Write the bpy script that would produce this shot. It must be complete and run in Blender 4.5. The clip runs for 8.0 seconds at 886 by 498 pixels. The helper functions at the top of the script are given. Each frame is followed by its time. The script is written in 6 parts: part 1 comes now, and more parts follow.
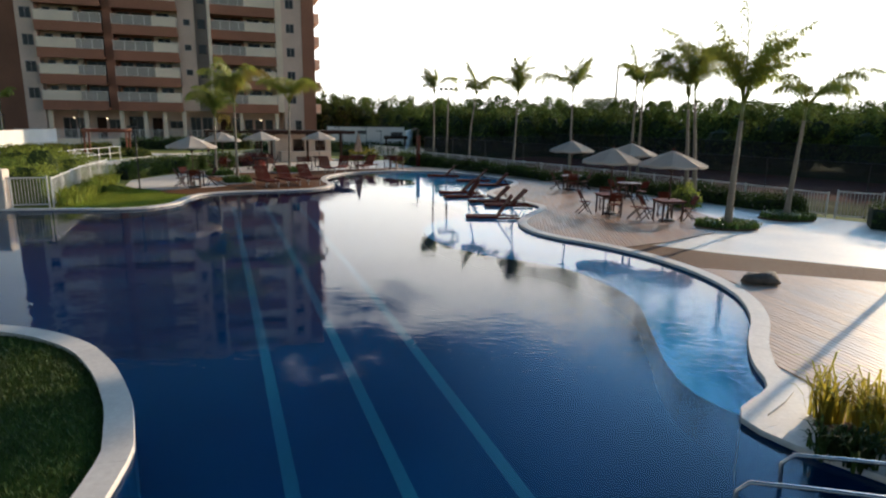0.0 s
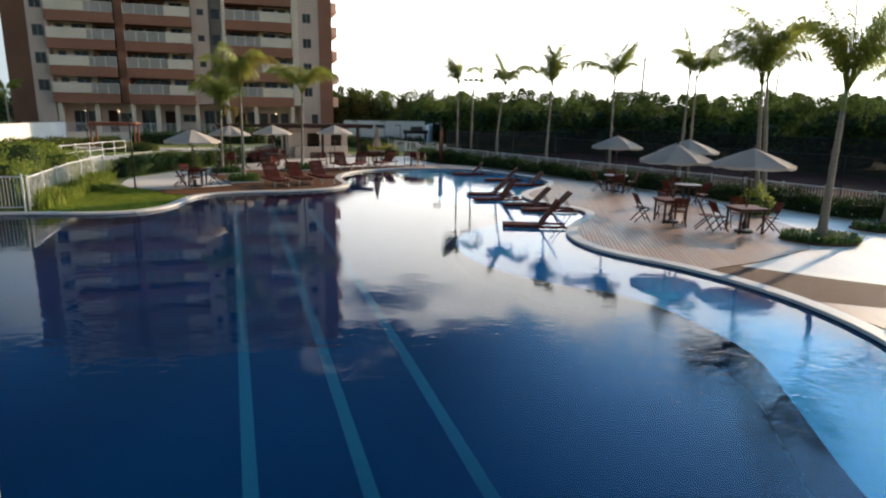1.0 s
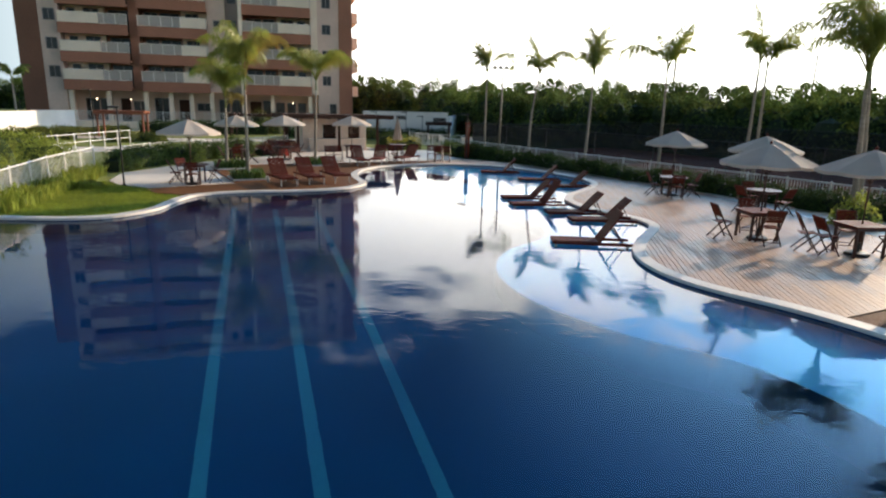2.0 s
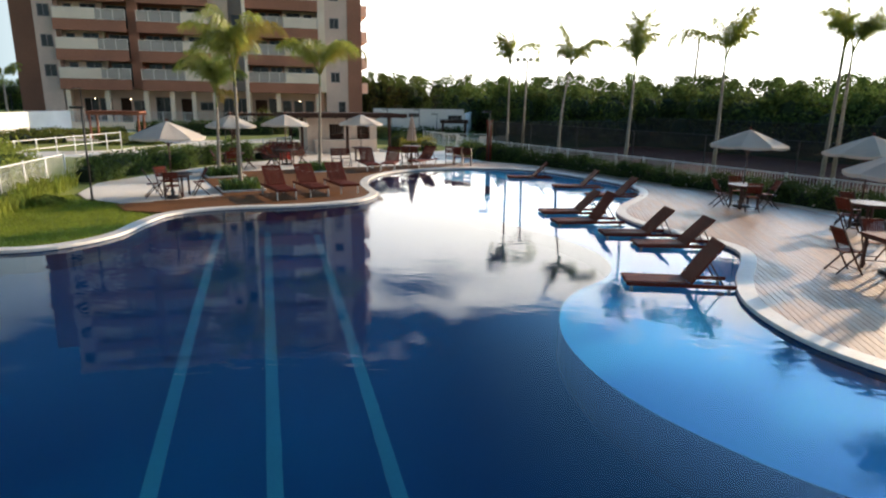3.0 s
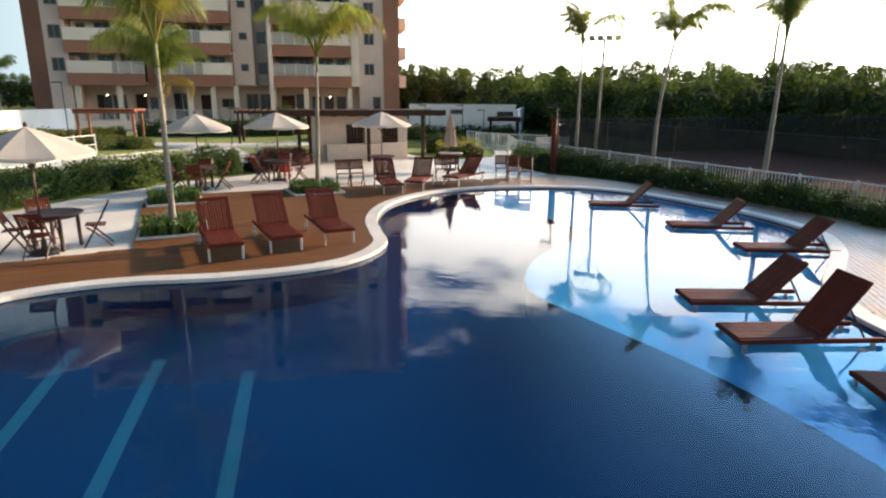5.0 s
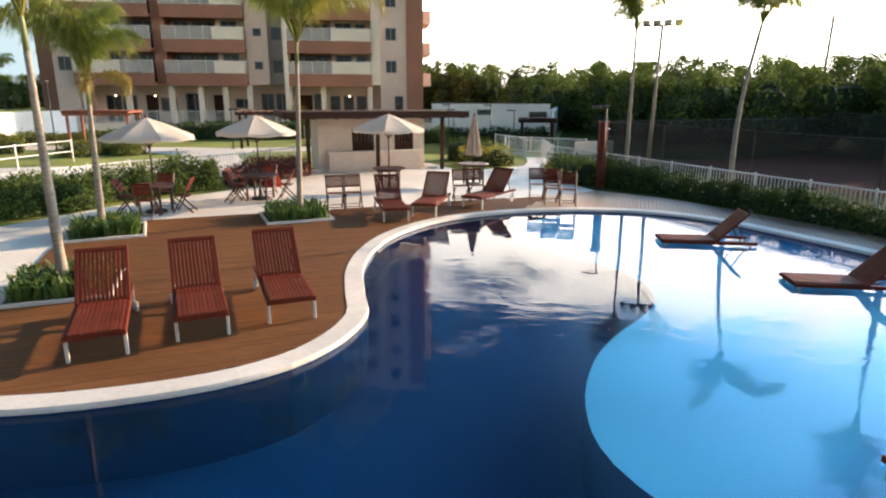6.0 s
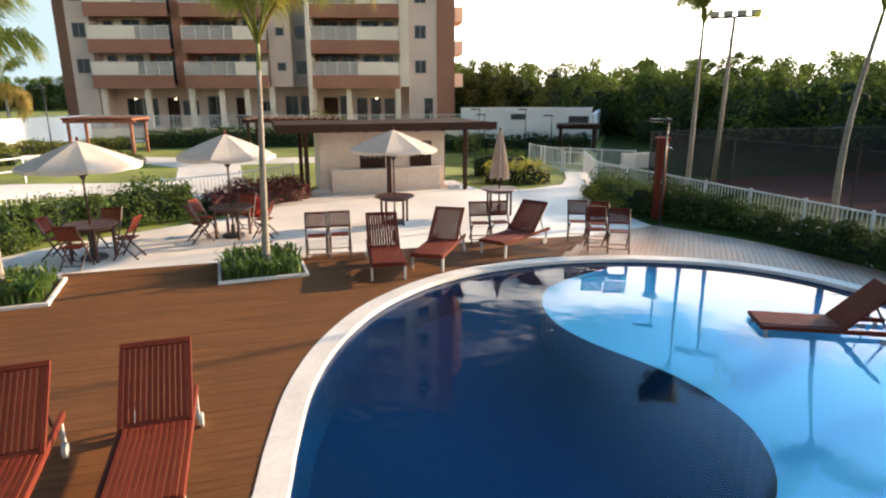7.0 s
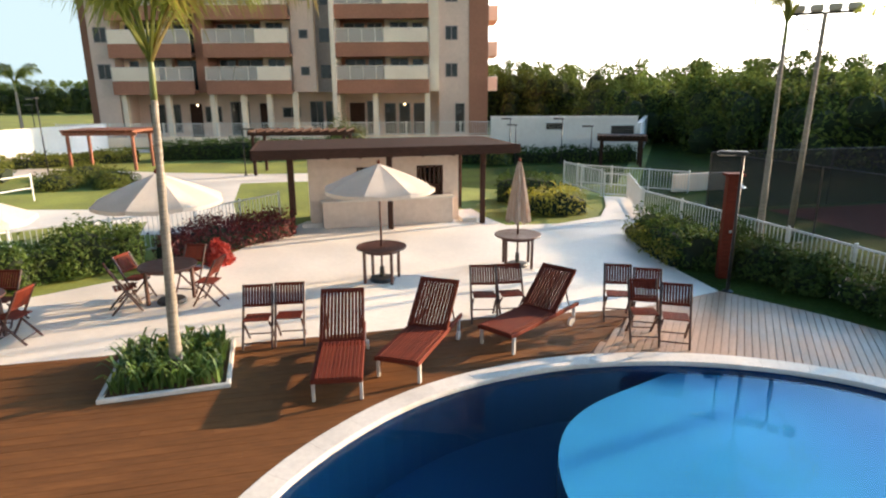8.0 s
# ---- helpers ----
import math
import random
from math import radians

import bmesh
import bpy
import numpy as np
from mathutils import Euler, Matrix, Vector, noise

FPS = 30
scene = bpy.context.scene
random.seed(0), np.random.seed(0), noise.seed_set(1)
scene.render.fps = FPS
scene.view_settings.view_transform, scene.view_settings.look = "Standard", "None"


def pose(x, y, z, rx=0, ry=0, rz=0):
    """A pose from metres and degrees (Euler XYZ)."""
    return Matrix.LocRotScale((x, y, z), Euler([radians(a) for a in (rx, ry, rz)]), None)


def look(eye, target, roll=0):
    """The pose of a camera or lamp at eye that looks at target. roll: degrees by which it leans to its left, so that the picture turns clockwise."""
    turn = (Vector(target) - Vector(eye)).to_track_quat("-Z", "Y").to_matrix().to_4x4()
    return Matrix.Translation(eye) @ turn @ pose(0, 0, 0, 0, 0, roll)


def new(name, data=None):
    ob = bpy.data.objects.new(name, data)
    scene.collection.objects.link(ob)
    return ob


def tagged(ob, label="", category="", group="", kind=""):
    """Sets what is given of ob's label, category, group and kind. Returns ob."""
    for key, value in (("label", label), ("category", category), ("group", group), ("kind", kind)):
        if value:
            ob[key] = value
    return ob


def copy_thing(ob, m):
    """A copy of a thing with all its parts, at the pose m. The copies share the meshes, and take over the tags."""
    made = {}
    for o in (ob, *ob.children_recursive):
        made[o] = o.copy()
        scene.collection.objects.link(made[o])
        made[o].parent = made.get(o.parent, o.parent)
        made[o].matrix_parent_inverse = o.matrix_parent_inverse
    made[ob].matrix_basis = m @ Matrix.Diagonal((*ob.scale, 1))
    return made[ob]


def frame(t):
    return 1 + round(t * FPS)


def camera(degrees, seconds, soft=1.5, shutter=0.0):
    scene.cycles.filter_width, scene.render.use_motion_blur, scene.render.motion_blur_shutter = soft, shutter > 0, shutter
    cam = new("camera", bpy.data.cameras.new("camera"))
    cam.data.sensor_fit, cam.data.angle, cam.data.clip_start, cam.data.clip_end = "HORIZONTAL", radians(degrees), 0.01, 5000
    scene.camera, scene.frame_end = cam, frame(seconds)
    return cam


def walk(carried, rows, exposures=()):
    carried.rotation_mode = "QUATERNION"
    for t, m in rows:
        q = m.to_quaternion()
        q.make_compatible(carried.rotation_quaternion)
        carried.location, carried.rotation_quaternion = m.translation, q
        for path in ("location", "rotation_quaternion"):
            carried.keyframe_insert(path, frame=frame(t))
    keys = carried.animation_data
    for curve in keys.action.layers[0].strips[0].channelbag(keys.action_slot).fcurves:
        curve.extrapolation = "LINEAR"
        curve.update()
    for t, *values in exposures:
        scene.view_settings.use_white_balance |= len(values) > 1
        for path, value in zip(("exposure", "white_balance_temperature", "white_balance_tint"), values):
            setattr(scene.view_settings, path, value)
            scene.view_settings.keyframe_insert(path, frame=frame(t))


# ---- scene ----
cam = camera(73.0, 8.0, soft=2.2)
PATH = [
    (0, (0.736, 2.14, 3.422), (0.703, 4.095, 2.998), 0.9),
    (0.5, (0.469, 3.725, 3.358), (0.412, 5.677, 2.927), 1.0),
    (1, (0.169, 5.333, 3.301), (0.081, 7.282, 2.86), 1.0),
    (1.5, (-0.155, 6.989, 3.264), (-0.268, 8.935, 2.814), 1.0),
    (1.7, (-0.265, 7.708, 3.251), (-0.39, 9.65, 2.792), 1.3),
    (2.8, (-0.956, 11.602, 3.224), (-1.151, 13.534, 2.746), 1.1),
    (3, (-1.195, 12.442, 3.216), (-1.38, 14.375, 2.736), 0.9),
    (3.5, (-1.483, 14.488, 3.135), (-1.693, 16.418, 2.655), 0.9),
    (4, (-1.709, 16.61, 3.143), (-1.95, 18.535, 2.657), 0.9),
    (4.5, (-1.924, 18.779, 3.111), (-2.21, 20.697, 2.62), 0.8),
    (4.7, (-2.015, 19.624, 3.096), (-2.321, 21.538, 2.604), 0.7),
    (5.8, (-2.649, 24.837, 3.017), (-3.051, 26.731, 2.516), 0.1),
    (6, (-2.72, 25.632, 3.028), (-3.146, 27.522, 2.531), 0.2),
    (6.5, (-2.927, 27.605, 3.179), (-3.406, 29.481, 2.678), 0.0),
    (7, (-3.067, 29.56, 3.37), (-3.612, 31.418, 2.866), -0.1),
    (7.5, (-3.192, 31.507, 3.60), (-3.799, 33.344, 3.094), -0.2),
    (8, (-3.318, 33.386, 3.84), (-3.99, 35.2, 3.334), -0.4),
]
walk(cam, [(t, look(eye, target, roll)) for t, eye, target, roll in PATH],
     exposures=[(0.0, -0.10, 6650, 10), (1.5, 0.26, 6650, 10), (3.0, 0.50, 6750, 10), (4.5, 0.72, 6950, 11), (6.0, 1.0, 7300, 14), (8.0, 1.12, 7350, 13)])

# ---------------------------------------------------------------- world and sun
SUN_AZ, SUN_EL = 45.0, 14.5          # degrees to the right of +y, and above the horizon
world = bpy.data.worlds.new("world")
scene.world = world
world.use_nodes = True
wt = world.node_tree
wt.nodes.clear()


def wn(kind):
    return wt.nodes.new(kind)


sky = wn("ShaderNodeTexSky")
sky.sky_type, sky.sun_disc = "NISHITA", False
sky.sun_elevation, sky.sun_rotation = radians(SUN_EL), radians(SUN_AZ)
sky.air_density, sky.dust_density, sky.ozone_density = 1.0, 0.15, 2.0
coord = wn("ShaderNodeTexCoord")
sep = wn("ShaderNodeSeparateXYZ")
wt.links.new(coord.outputs["Generated"], sep.inputs[0])
stretch = wn("ShaderNodeMapping")
stretch.inputs["Scale"].default_value = (1.6, 1.6, 4.5)
wt.links.new(coord.outputs["Generated"], stretch.inputs[0])
puff = wn("ShaderNodeTexNoise")
puff.inputs["Scale"].default_value, puff.inputs["Detail"].default_value, puff.inputs["Roughness"].default_value = 2.3, 8.0, 0.58
wt.links.new(stretch.outputs[0], puff.inputs["Vector"])
lift = wn("ShaderNodeMath")      # height plus a puffy edge
lift.operation = "MULTIPLY_ADD"
lift.inputs[1].default_value, lift.inputs[2].default_value = 0.5, -0.25
wt.links.new(puff.outputs["Fac"], lift.inputs[0])
edge = wn("ShaderNodeMath")
wt.links.new(sep.outputs["Z"], edge.inputs[0])
wt.links.new(lift.outputs[0], edge.inputs[1])
bank = wn("ShaderNodeMapRange")
bank.interpolation_type = "SMOOTHSTEP"
for k, v in (("From Min", 0.345), ("From Max", 0.275), ("To Min", 0.0), ("To Max", 0.97)):
    bank.inputs[k].default_value = v
wt.links.new(edge.outputs[0], bank.inputs["Value"])
cloudy = wn("ShaderNodeMix")
cloudy.data_type = "RGBA"
haze = wn("ShaderNodeMix")
haze.data_type = "RGBA"
haze.inputs["A"].default_value, haze.inputs["B"].default_value = (3.3, 4.6, 5.4, 1), (29.5, 28.8, 27.5, 1)
wt.links.new(haze.outputs["Result"], cloudy.inputs["B"])
flat = wn("ShaderNodeVectorMath")                  # the haze is bright on the sun's side
flat.operation = "DOT_PRODUCT"
flat.inputs[1].default_value = (math.sin(radians(SUN_AZ)), math.cos(radians(SUN_AZ)), 0.0)
wt.links.new(coord.outputs["Generated"], flat.inputs[0])
sunward = wn("ShaderNodeMapRange")
sunward.interpolation_type = "SMOOTHSTEP"
for k, v in (("From Min", -0.05), ("From Max", 0.8), ("To Min", 0.0), ("To Max", 1.0)):
    sunward.inputs[k].default_value = v
wt.links.new(flat.outputs["Value"], sunward.inputs["Value"])
wt.links.new(sunward.outputs["Result"], haze.inputs["Factor"])
aim = wn("ShaderNodeVectorMath")                   # the wide bright ring round the sun
aim.operation = "DOT_PRODUCT"
aim.inputs[1].default_value = (math.sin(radians(SUN_AZ)) * math.cos(radians(SUN_EL)), math.cos(radians(SUN_AZ)) * math.cos(radians(SUN_EL)), math.sin(radians(SUN_EL)))
wt.links.new(coord.outputs["Generated"], aim.inputs[0])
ring = wn("ShaderNodeMapRange")
ring.interpolation_type = "SMOOTHSTEP"
for k, v in (("From Min", 0.66), ("From Max", 0.99), ("To Min", 0.0), ("To Max", 1.0)):
    ring.inputs[k].default_value = v
wt.links.new(aim.outputs["Value"], ring.inputs["Value"])
wt.links.new(bank.outputs["Result"], cloudy.inputs["Factor"])
tint = wn("ShaderNodeMix")                         # a clear tropical blue, brighter towards the sun
tint.data_type = "RGBA"
tint.inputs["A"].default_value, tint.inputs["B"].default_value = (0.40, 0.64, 0.76, 1), (4.2, 6.2, 7.0, 1)
wt.links.new(ring.outputs["Result"], tint.inputs["Factor"])
clear = wn("ShaderNodeMix")
clear.data_type, clear.blend_type = "RGBA", "MULTIPLY"
clear.inputs["Factor"].default_value = 1.0
wt.links.new(sky.outputs[0], clear.inputs["A"])
wt.links.new(tint.outputs["Result"], clear.inputs["B"])
wt.links.new(clear.outputs["Result"], cloudy.inputs["A"])
glow = wn("ShaderNodeBackground")
glow.inputs["Strength"].default_value = 0.098
wt.links.new(cloudy.outputs["Result"], glow.inputs["Color"])
wt.links.new(glow.outputs[0], wn("ShaderNodeOutputWorld").inputs["Surface"])

sun_data = bpy.data.lights.new("sun", "SUN")
sun_data.energy, sun_data.angle, sun_data.color = 5.0, radians(1.0), (1.0, 0.80, 0.57)
sun_dir = Vector((math.sin(radians(SUN_AZ)) * math.cos(radians(SUN_EL)), math.cos(radians(SUN_AZ)) * math.cos(radians(SUN_EL)), math.sin(radians(SUN_EL))))
sun = new("sun", sun_data)
sun.matrix_world = look(sun_dir * 60, (0, 0, 0))


# ---------------------------------------------------------------- materials
def nodes_of(name):
    m = bpy.data.materials.new(name)
    m.use_nodes = True
    t = m.node_tree
    return m, t, t.nodes["Principled BSDF"]


def surface(name, c1, c2, scale=6.0, rough=(0.5, 0.75), metal=0.0, bump=0.15, stretch=(1, 1, 1), stain=0.25, stain_scale=0.5, rand=0.0, island=0.0, spec=0.5, through_light=0.0, depth=0.01):
    """Fine grain between two colours, large stains, relief, and a shift from piece to piece."""
    m, t, p = nodes_of(name)
    L = t.links.new
    co = t.nodes.new("ShaderNodeTexCoord")
    mp = t.nodes.new("ShaderNodeMapping")
    mp.inputs["Scale"].default_value = stretch
    L(co.outputs["Object"], mp.inputs[0])
    n1 = t.nodes.new("ShaderNodeTexNoise")
    n1.inputs["Scale"].default_value, n1.inputs["Detail"].default_value, n1.inputs["Roughness"].default_value = scale, 6.0, 0.6
    L(mp.outputs[0], n1.inputs["Vector"])
    n2 = t.nodes.new("ShaderNodeTexNoise")
    n2.inputs["Scale"].default_value, n2.inputs["Detail"].default_value = stain_scale, 4.0
    L(co.outputs["Object"], n2.inputs["Vector"])
    r1 = t.nodes.new("ShaderNodeMapRange")
    r1.inputs["From Min"].default_value, r1.inputs["From Max"].default_value = 0.3, 0.7
    L(n1.outputs["Fac"], r1.inputs["Value"])
    mx = t.nodes.new("ShaderNodeMix")
    mx.data_type = "RGBA"
    mx.inputs["A"].default_value, mx.inputs["B"].default_value = (*c1, 1), (*c2, 1)
    L(r1.outputs["Result"], mx.inputs["Factor"])
    r2 = t.nodes.new("ShaderNodeMapRange")
    r2.inputs["From Min"].default_value, r2.inputs["From Max"].default_value = 0.3, 0.7
    r2.inputs["To Min"].default_value, r2.inputs["To Max"].default_value = 1 - stain, 1 + stain * 0.5
    L(n2.outputs["Fac"], r2.inputs["Value"])
    val = r2.outputs["Result"]
    if rand or island:
        if rand:
            src = t.nodes.new("ShaderNodeObjectInfo").outputs["Random"]
        else:
            src = t.nodes.new("ShaderNodeNewGeometry").outputs["Random Per Island"]
        r3 = t.nodes.new("ShaderNodeMapRange")
        a = rand or island
        r3.inputs["To Min"].default_value, r3.inputs["To Max"].default_value = 1 - a, 1 + a
        L(src, r3.inputs["Value"])
        mu = t.nodes.new("ShaderNodeMath")
        mu.operation = "MULTIPLY"
        L(val, mu.inputs[0])
        L(r3.outputs["Result"], mu.inputs[1])
        val = mu.outputs[0]
    hs = t.nodes.new("ShaderNodeHueSaturation")
    L(mx.outputs["Result"], hs.inputs["Color"])
    L(val, hs.inputs["Value"])
    L(hs.outputs["Color"], p.inputs["Base Color"])
    rr = t.nodes.new("ShaderNodeMapRange")
    rr.inputs["From Min"].default_value, rr.inputs["From Max"].default_value = 0.3, 0.7
    rr.inputs["To Min"].default_value, rr.inputs["To Max"].default_value = rough
    L(n2.outputs["Fac"], rr.inputs["Value"])
    L(rr.outputs["Result"], p.inputs["Roughness"])
    p.inputs["Metallic"].default_value = metal
    p.inputs["Specular IOR Level"].default_value = spec
    if bump:
        b = t.nodes.new("ShaderNodeBump")
        b.inputs["Strength"].default_value, b.inputs["Distance"].default_value = bump, depth
        L(n1.outputs["Fac"], b.inputs["Height"])
        L(b.outputs[0], p.inputs["Normal"])
    if through_light:
        tr = t.nodes.new("ShaderNodeBsdfTranslucent")
        L(hs.outputs["Color"], tr.inputs["Color"])
        ms = t.nodes.new("ShaderNodeMixShader")
        ms.inputs[0].default_value = through_light
        L(p.outputs[0], ms.inputs[1])
        L(tr.outputs[0], ms.inputs[2])
        L(ms.outputs[0], t.nodes["Material Output"].inputs["Surface"])
    return m


def water_material():
    m, t, p = nodes_of("pool_water")
    L = t.links.new
    p.inputs["Base Color"].default_value = (0.72, 0.92, 1.0, 1)
    p.inputs["Roughness"].default_value = 0.015
    p.inputs["IOR"].default_value = 1.28
    p.inputs["Transmission Weight"].default_value = 1.0
    p.inputs["Specular Tint"].default_value = (0.10, 0.50, 0.95, 1)
    co = t.nodes.new("ShaderNodeTexCoord")
    mp = t.nodes.new("ShaderNodeMapping")
    mp.inputs["Scale"].default_value = (1.0, 1.6, 1.0)
    L(co.outputs["Object"], mp.inputs[0])
    fine = t.nodes.new("ShaderNodeTexNoise")
    fine.inputs["Scale"].default_value, fine.inputs["Detail"].default_value, fine.inputs["Distortion"].default_value = 2.6, 2.0, 0.4
    L(mp.outputs[0], fine.inputs["Vector"])
    wide = t.nodes.new("ShaderNodeTexNoise")
    wide.inputs["Scale"].default_value, wide.inputs["Detail"].default_value = 0.28, 2.0
    L(co.outputs["Object"], wide.inputs["Vector"])
    calm = t.nodes.new("ShaderNodeMapRange")
    for k, v in (("From Min", 0.42), ("From Max", 0.68), ("To Min", 0.10), ("To Max", 0.7)):
        calm.inputs[k].default_value = v
    L(wide.outputs["Fac"], calm.inputs["Value"])
    away = t.nodes.new("ShaderNodeVectorMath")     # choppier round the inlet by the steps
    away.operation = "DISTANCE"
    away.inputs[1].default_value = (4.6, 11.8, 0.0)
    L(co.outputs["Object"], away.inputs[0])
    chop = t.nodes.new("ShaderNodeMapRange")
    chop.interpolation_type = "SMOOTHSTEP"
    for k, v in (("From Min", 1.0), ("From Max", 5.5), ("To Min", 1.0), ("To Max", 0.0)):
        chop.inputs[k].default_value = v
    L(away.outputs["Value"], chop.inputs["Value"])
    small = t.nodes.new("ShaderNodeTexNoise")
    small.inputs["Scale"].default_value, small.inputs["Detail"].default_value, small.inputs["Distortion"].default_value = 3.4, 2.0, 1.2
    L(mp.outputs[0], small.inputs["Vector"])
    chopped = t.nodes.new("ShaderNodeMath")
    chopped.operation = "MULTIPLY"
    L(small.outputs["Fac"], chopped.inputs[0])
    L(chop.outputs["Result"], chopped.inputs[1])
    h = t.nodes.new("ShaderNodeMath")
    h.operation = "MULTIPLY"
    L(fine.outputs["Fac"], h.inputs[0])
    L(calm.outputs["Result"], h.inputs[1])
    b = t.nodes.new("ShaderNodeBump")
    b.inputs["Strength"].default_value, b.inputs["Distance"].default_value = 0.45, 0.016
    both = t.nodes.new("ShaderNodeMath")
    L(h.outputs[0], both.inputs[0])
    L(chopped.outputs[0], both.inputs[1])
    L(both.outputs[0], b.inputs["Height"])
    L(b.outputs[0], p.inputs["Normal"])
    return m


def net_material(name, colour, cover, rough=0.9):
    """An open-meshed screen or a milky sheet that covers a share of what lies behind."""
    m, t, p = nodes_of(name)
    p.inputs["Base Color"].default_value = (*colour, 1)
    p.inputs["Roughness"].default_value = rough
    p.inputs["Alpha"].default_value = cover
    return m


def lamp_material(name, colour, strength):
    m, t, p = nodes_of(name)
    p.inputs["Base Color"].default_value = (*colour, 1)
    p.inputs["Emission Color"].default_value = (*colour, 1)
    p.inputs["Emission Strength"].default_value = strength
    return m


WATER = water_material()
GRASS = surface("lawn_grass", (0.19, 0.22, 0.032), (0.32, 0.33, 0.065), 14, (0.8, 0.95), bump=0.6, stain=0.35, stain_scale=0.35, depth=0.03)
BLADE = surface("grass_blade", (0.19, 0.25, 0.03), (0.34, 0.39, 0.06), 3, (0.6, 0.8), bump=0, stain=0.2, island=0.35, spec=0.2, through_light=0.5)
PAVING = surface("pale_stone_paving", (0.85, 0.745, 0.63), (0.93, 0.83, 0.715), 9, (0.38, 0.62), bump=0.12, stain=0.16, stain_scale=0.45)
COPING = surface("coping_stone", (0.70, 0.62, 0.535), (0.82, 0.74, 0.65), 16, (0.45, 0.65), bump=0.15, stain=0.12, stain_scale=1.2, rand=0.025)
DECK_BROWN = surface("brown_deck_board", (0.145, 0.055, 0.018), (0.21, 0.083, 0.028), 5, (0.6, 0.8), spec=0.2, bump=0.15, stretch=(6, 1, 6), stain=0.25, stain_scale=0.7, rand=0.05)
DECK_GREY = surface("weathered_deck_board", (0.36, 0.205, 0.125), (0.47, 0.285, 0.185), 5, (0.3, 0.55), bump=0.25, stretch=(6, 1, 6), stain=0.2, stain_scale=0.6, rand=0.07)
DECK_BROWN_REST = surface("brown_deck_board_rest", (0.145, 0.055, 0.018), (0.21, 0.083, 0.028), 5, (0.6, 0.8), spec=0.2, bump=0.15, stretch=(6, 1, 6), stain=0.25, stain_scale=0.7, island=0.05)
DECK_GREY_REST = surface("weathered_deck_board_rest", (0.36, 0.205, 0.125), (0.47, 0.285, 0.185), 5, (0.3, 0.55), bump=0.25, stretch=(6, 1, 6), stain=0.2, stain_scale=0.6, island=0.07)
DECK_UNDER = surface("deck_underside", (0.16, 0.075, 0.04), (0.22, 0.105, 0.06), 8, (0.8, 0.9))
MULCH = surface("bark_mulch", (0.10, 0.045, 0.022), (0.20, 0.09, 0.045), 22, (0.85, 0.95), bump=0.8, depth=0.03)
DEEP = surface("deep_pool_tile", (0.0006, 0.042, 0.145), (0.0006, 0.051, 0.168), 30, (0.3, 0.4), bump=0.05, stain=0.2, stain_scale=0.2, spec=0.06)
SHELF = surface("shelf_pool_tile", (0.040, 0.385, 0.74), (0.056, 0.435, 0.78), 30, (0.3, 0.4), bump=0.05, stain=0.12, stain_scale=0.4, spec=0.06)
RISER = surface("step_riser_tile", (0.0015, 0.038, 0.135), (0.002, 0.046, 0.155), 30, (0.3, 0.4), bump=0.05, stain=0.15, stain_scale=0.4, spec=0.06)
LANE = surface("lane_tile", (0.012, 0.145, 0.27), (0.016, 0.165, 0.30), 24, (0.3, 0.4), bump=0.05, stain=0.1, spec=0.06)
TEAK = surface("red_stained_hardwood", (0.108, 0.018, 0.010), (0.185, 0.033, 0.016), 6, (0.5, 0.68), bump=0.2, stretch=(1, 9, 9), stain=0.2, stain_scale=1.5, rand=0.15, spec=0.13)
TEAK_DARK = surface("dark_hardwood", (0.052, 0.020, 0.014), (0.10, 0.036, 0.024), 6, (0.4, 0.55), bump=0.2, stretch=(2, 2, 9), stain=0.2, stain_scale=1.5, rand=0.18)
BEIGE_METAL = surface("pale_painted_metal", (0.55, 0.50, 0.44), (0.64, 0.59, 0.52), 20, (0.4, 0.5), bump=0.05)
CANVAS = surface("cream_canvas", (0.80, 0.69, 0.58), (0.88, 0.78, 0.67), 40, (0.85, 0.95), bump=0.2, stain=0.1, stain_scale=1.5, through_light=0.42)
STRIPED = surface("tan_folded_canvas", (0.42, 0.27, 0.19), (0.66, 0.55, 0.45), 9, (0.85, 0.95), bump=0.2, stretch=(3, 3, 0.1), stain=0.1, through_light=0.2)
DARK_METAL = surface("dark_metal", (0.03, 0.028, 0.026), (0.05, 0.045, 0.04), 15, (0.4, 0.55), metal=0.3)
WHITE_PAINT = surface("white_paint", (0.70, 0.68, 0.64), (0.80, 0.78, 0.74), 10, (0.4, 0.55), bump=0.08, stain=0.12)
BARK = surface("palm_bark", (0.23, 0.185, 0.14), (0.40, 0.335, 0.26), 7, (0.75, 0.9), bump=0.6, stretch=(1, 1, 5), stain=0.25, stain_scale=1.2, depth=0.02)
SHAFT = surface("palm_crownshaft", (0.16, 0.20, 0.06), (0.26, 0.27, 0.10), 6, (0.45, 0.6), bump=0.2, stretch=(3, 3, 0.5))
FROND = surface("palm_frond", (0.20, 0.26, 0.04), (0.40, 0.39, 0.085), 3, (0.45, 0.6), bump=0, stain=0.25, stain_scale=1.0, rand=0.25, through_light=0.58)
DRY_FROND = surface("yellowing_palm_frond", (0.30, 0.22, 0.05), (0.40, 0.30, 0.08), 3, (0.5, 0.65), bump=0, rand=0.2, through_light=0.35)
HEDGE = surface("hedge_leaf", (0.040, 0.078, 0.018), (0.095, 0.135, 0.035), 5, (0.75, 0.9), bump=0, stain=0.4, stain_scale=0.9, island=0.45, spec=0.2, through_light=0.25)
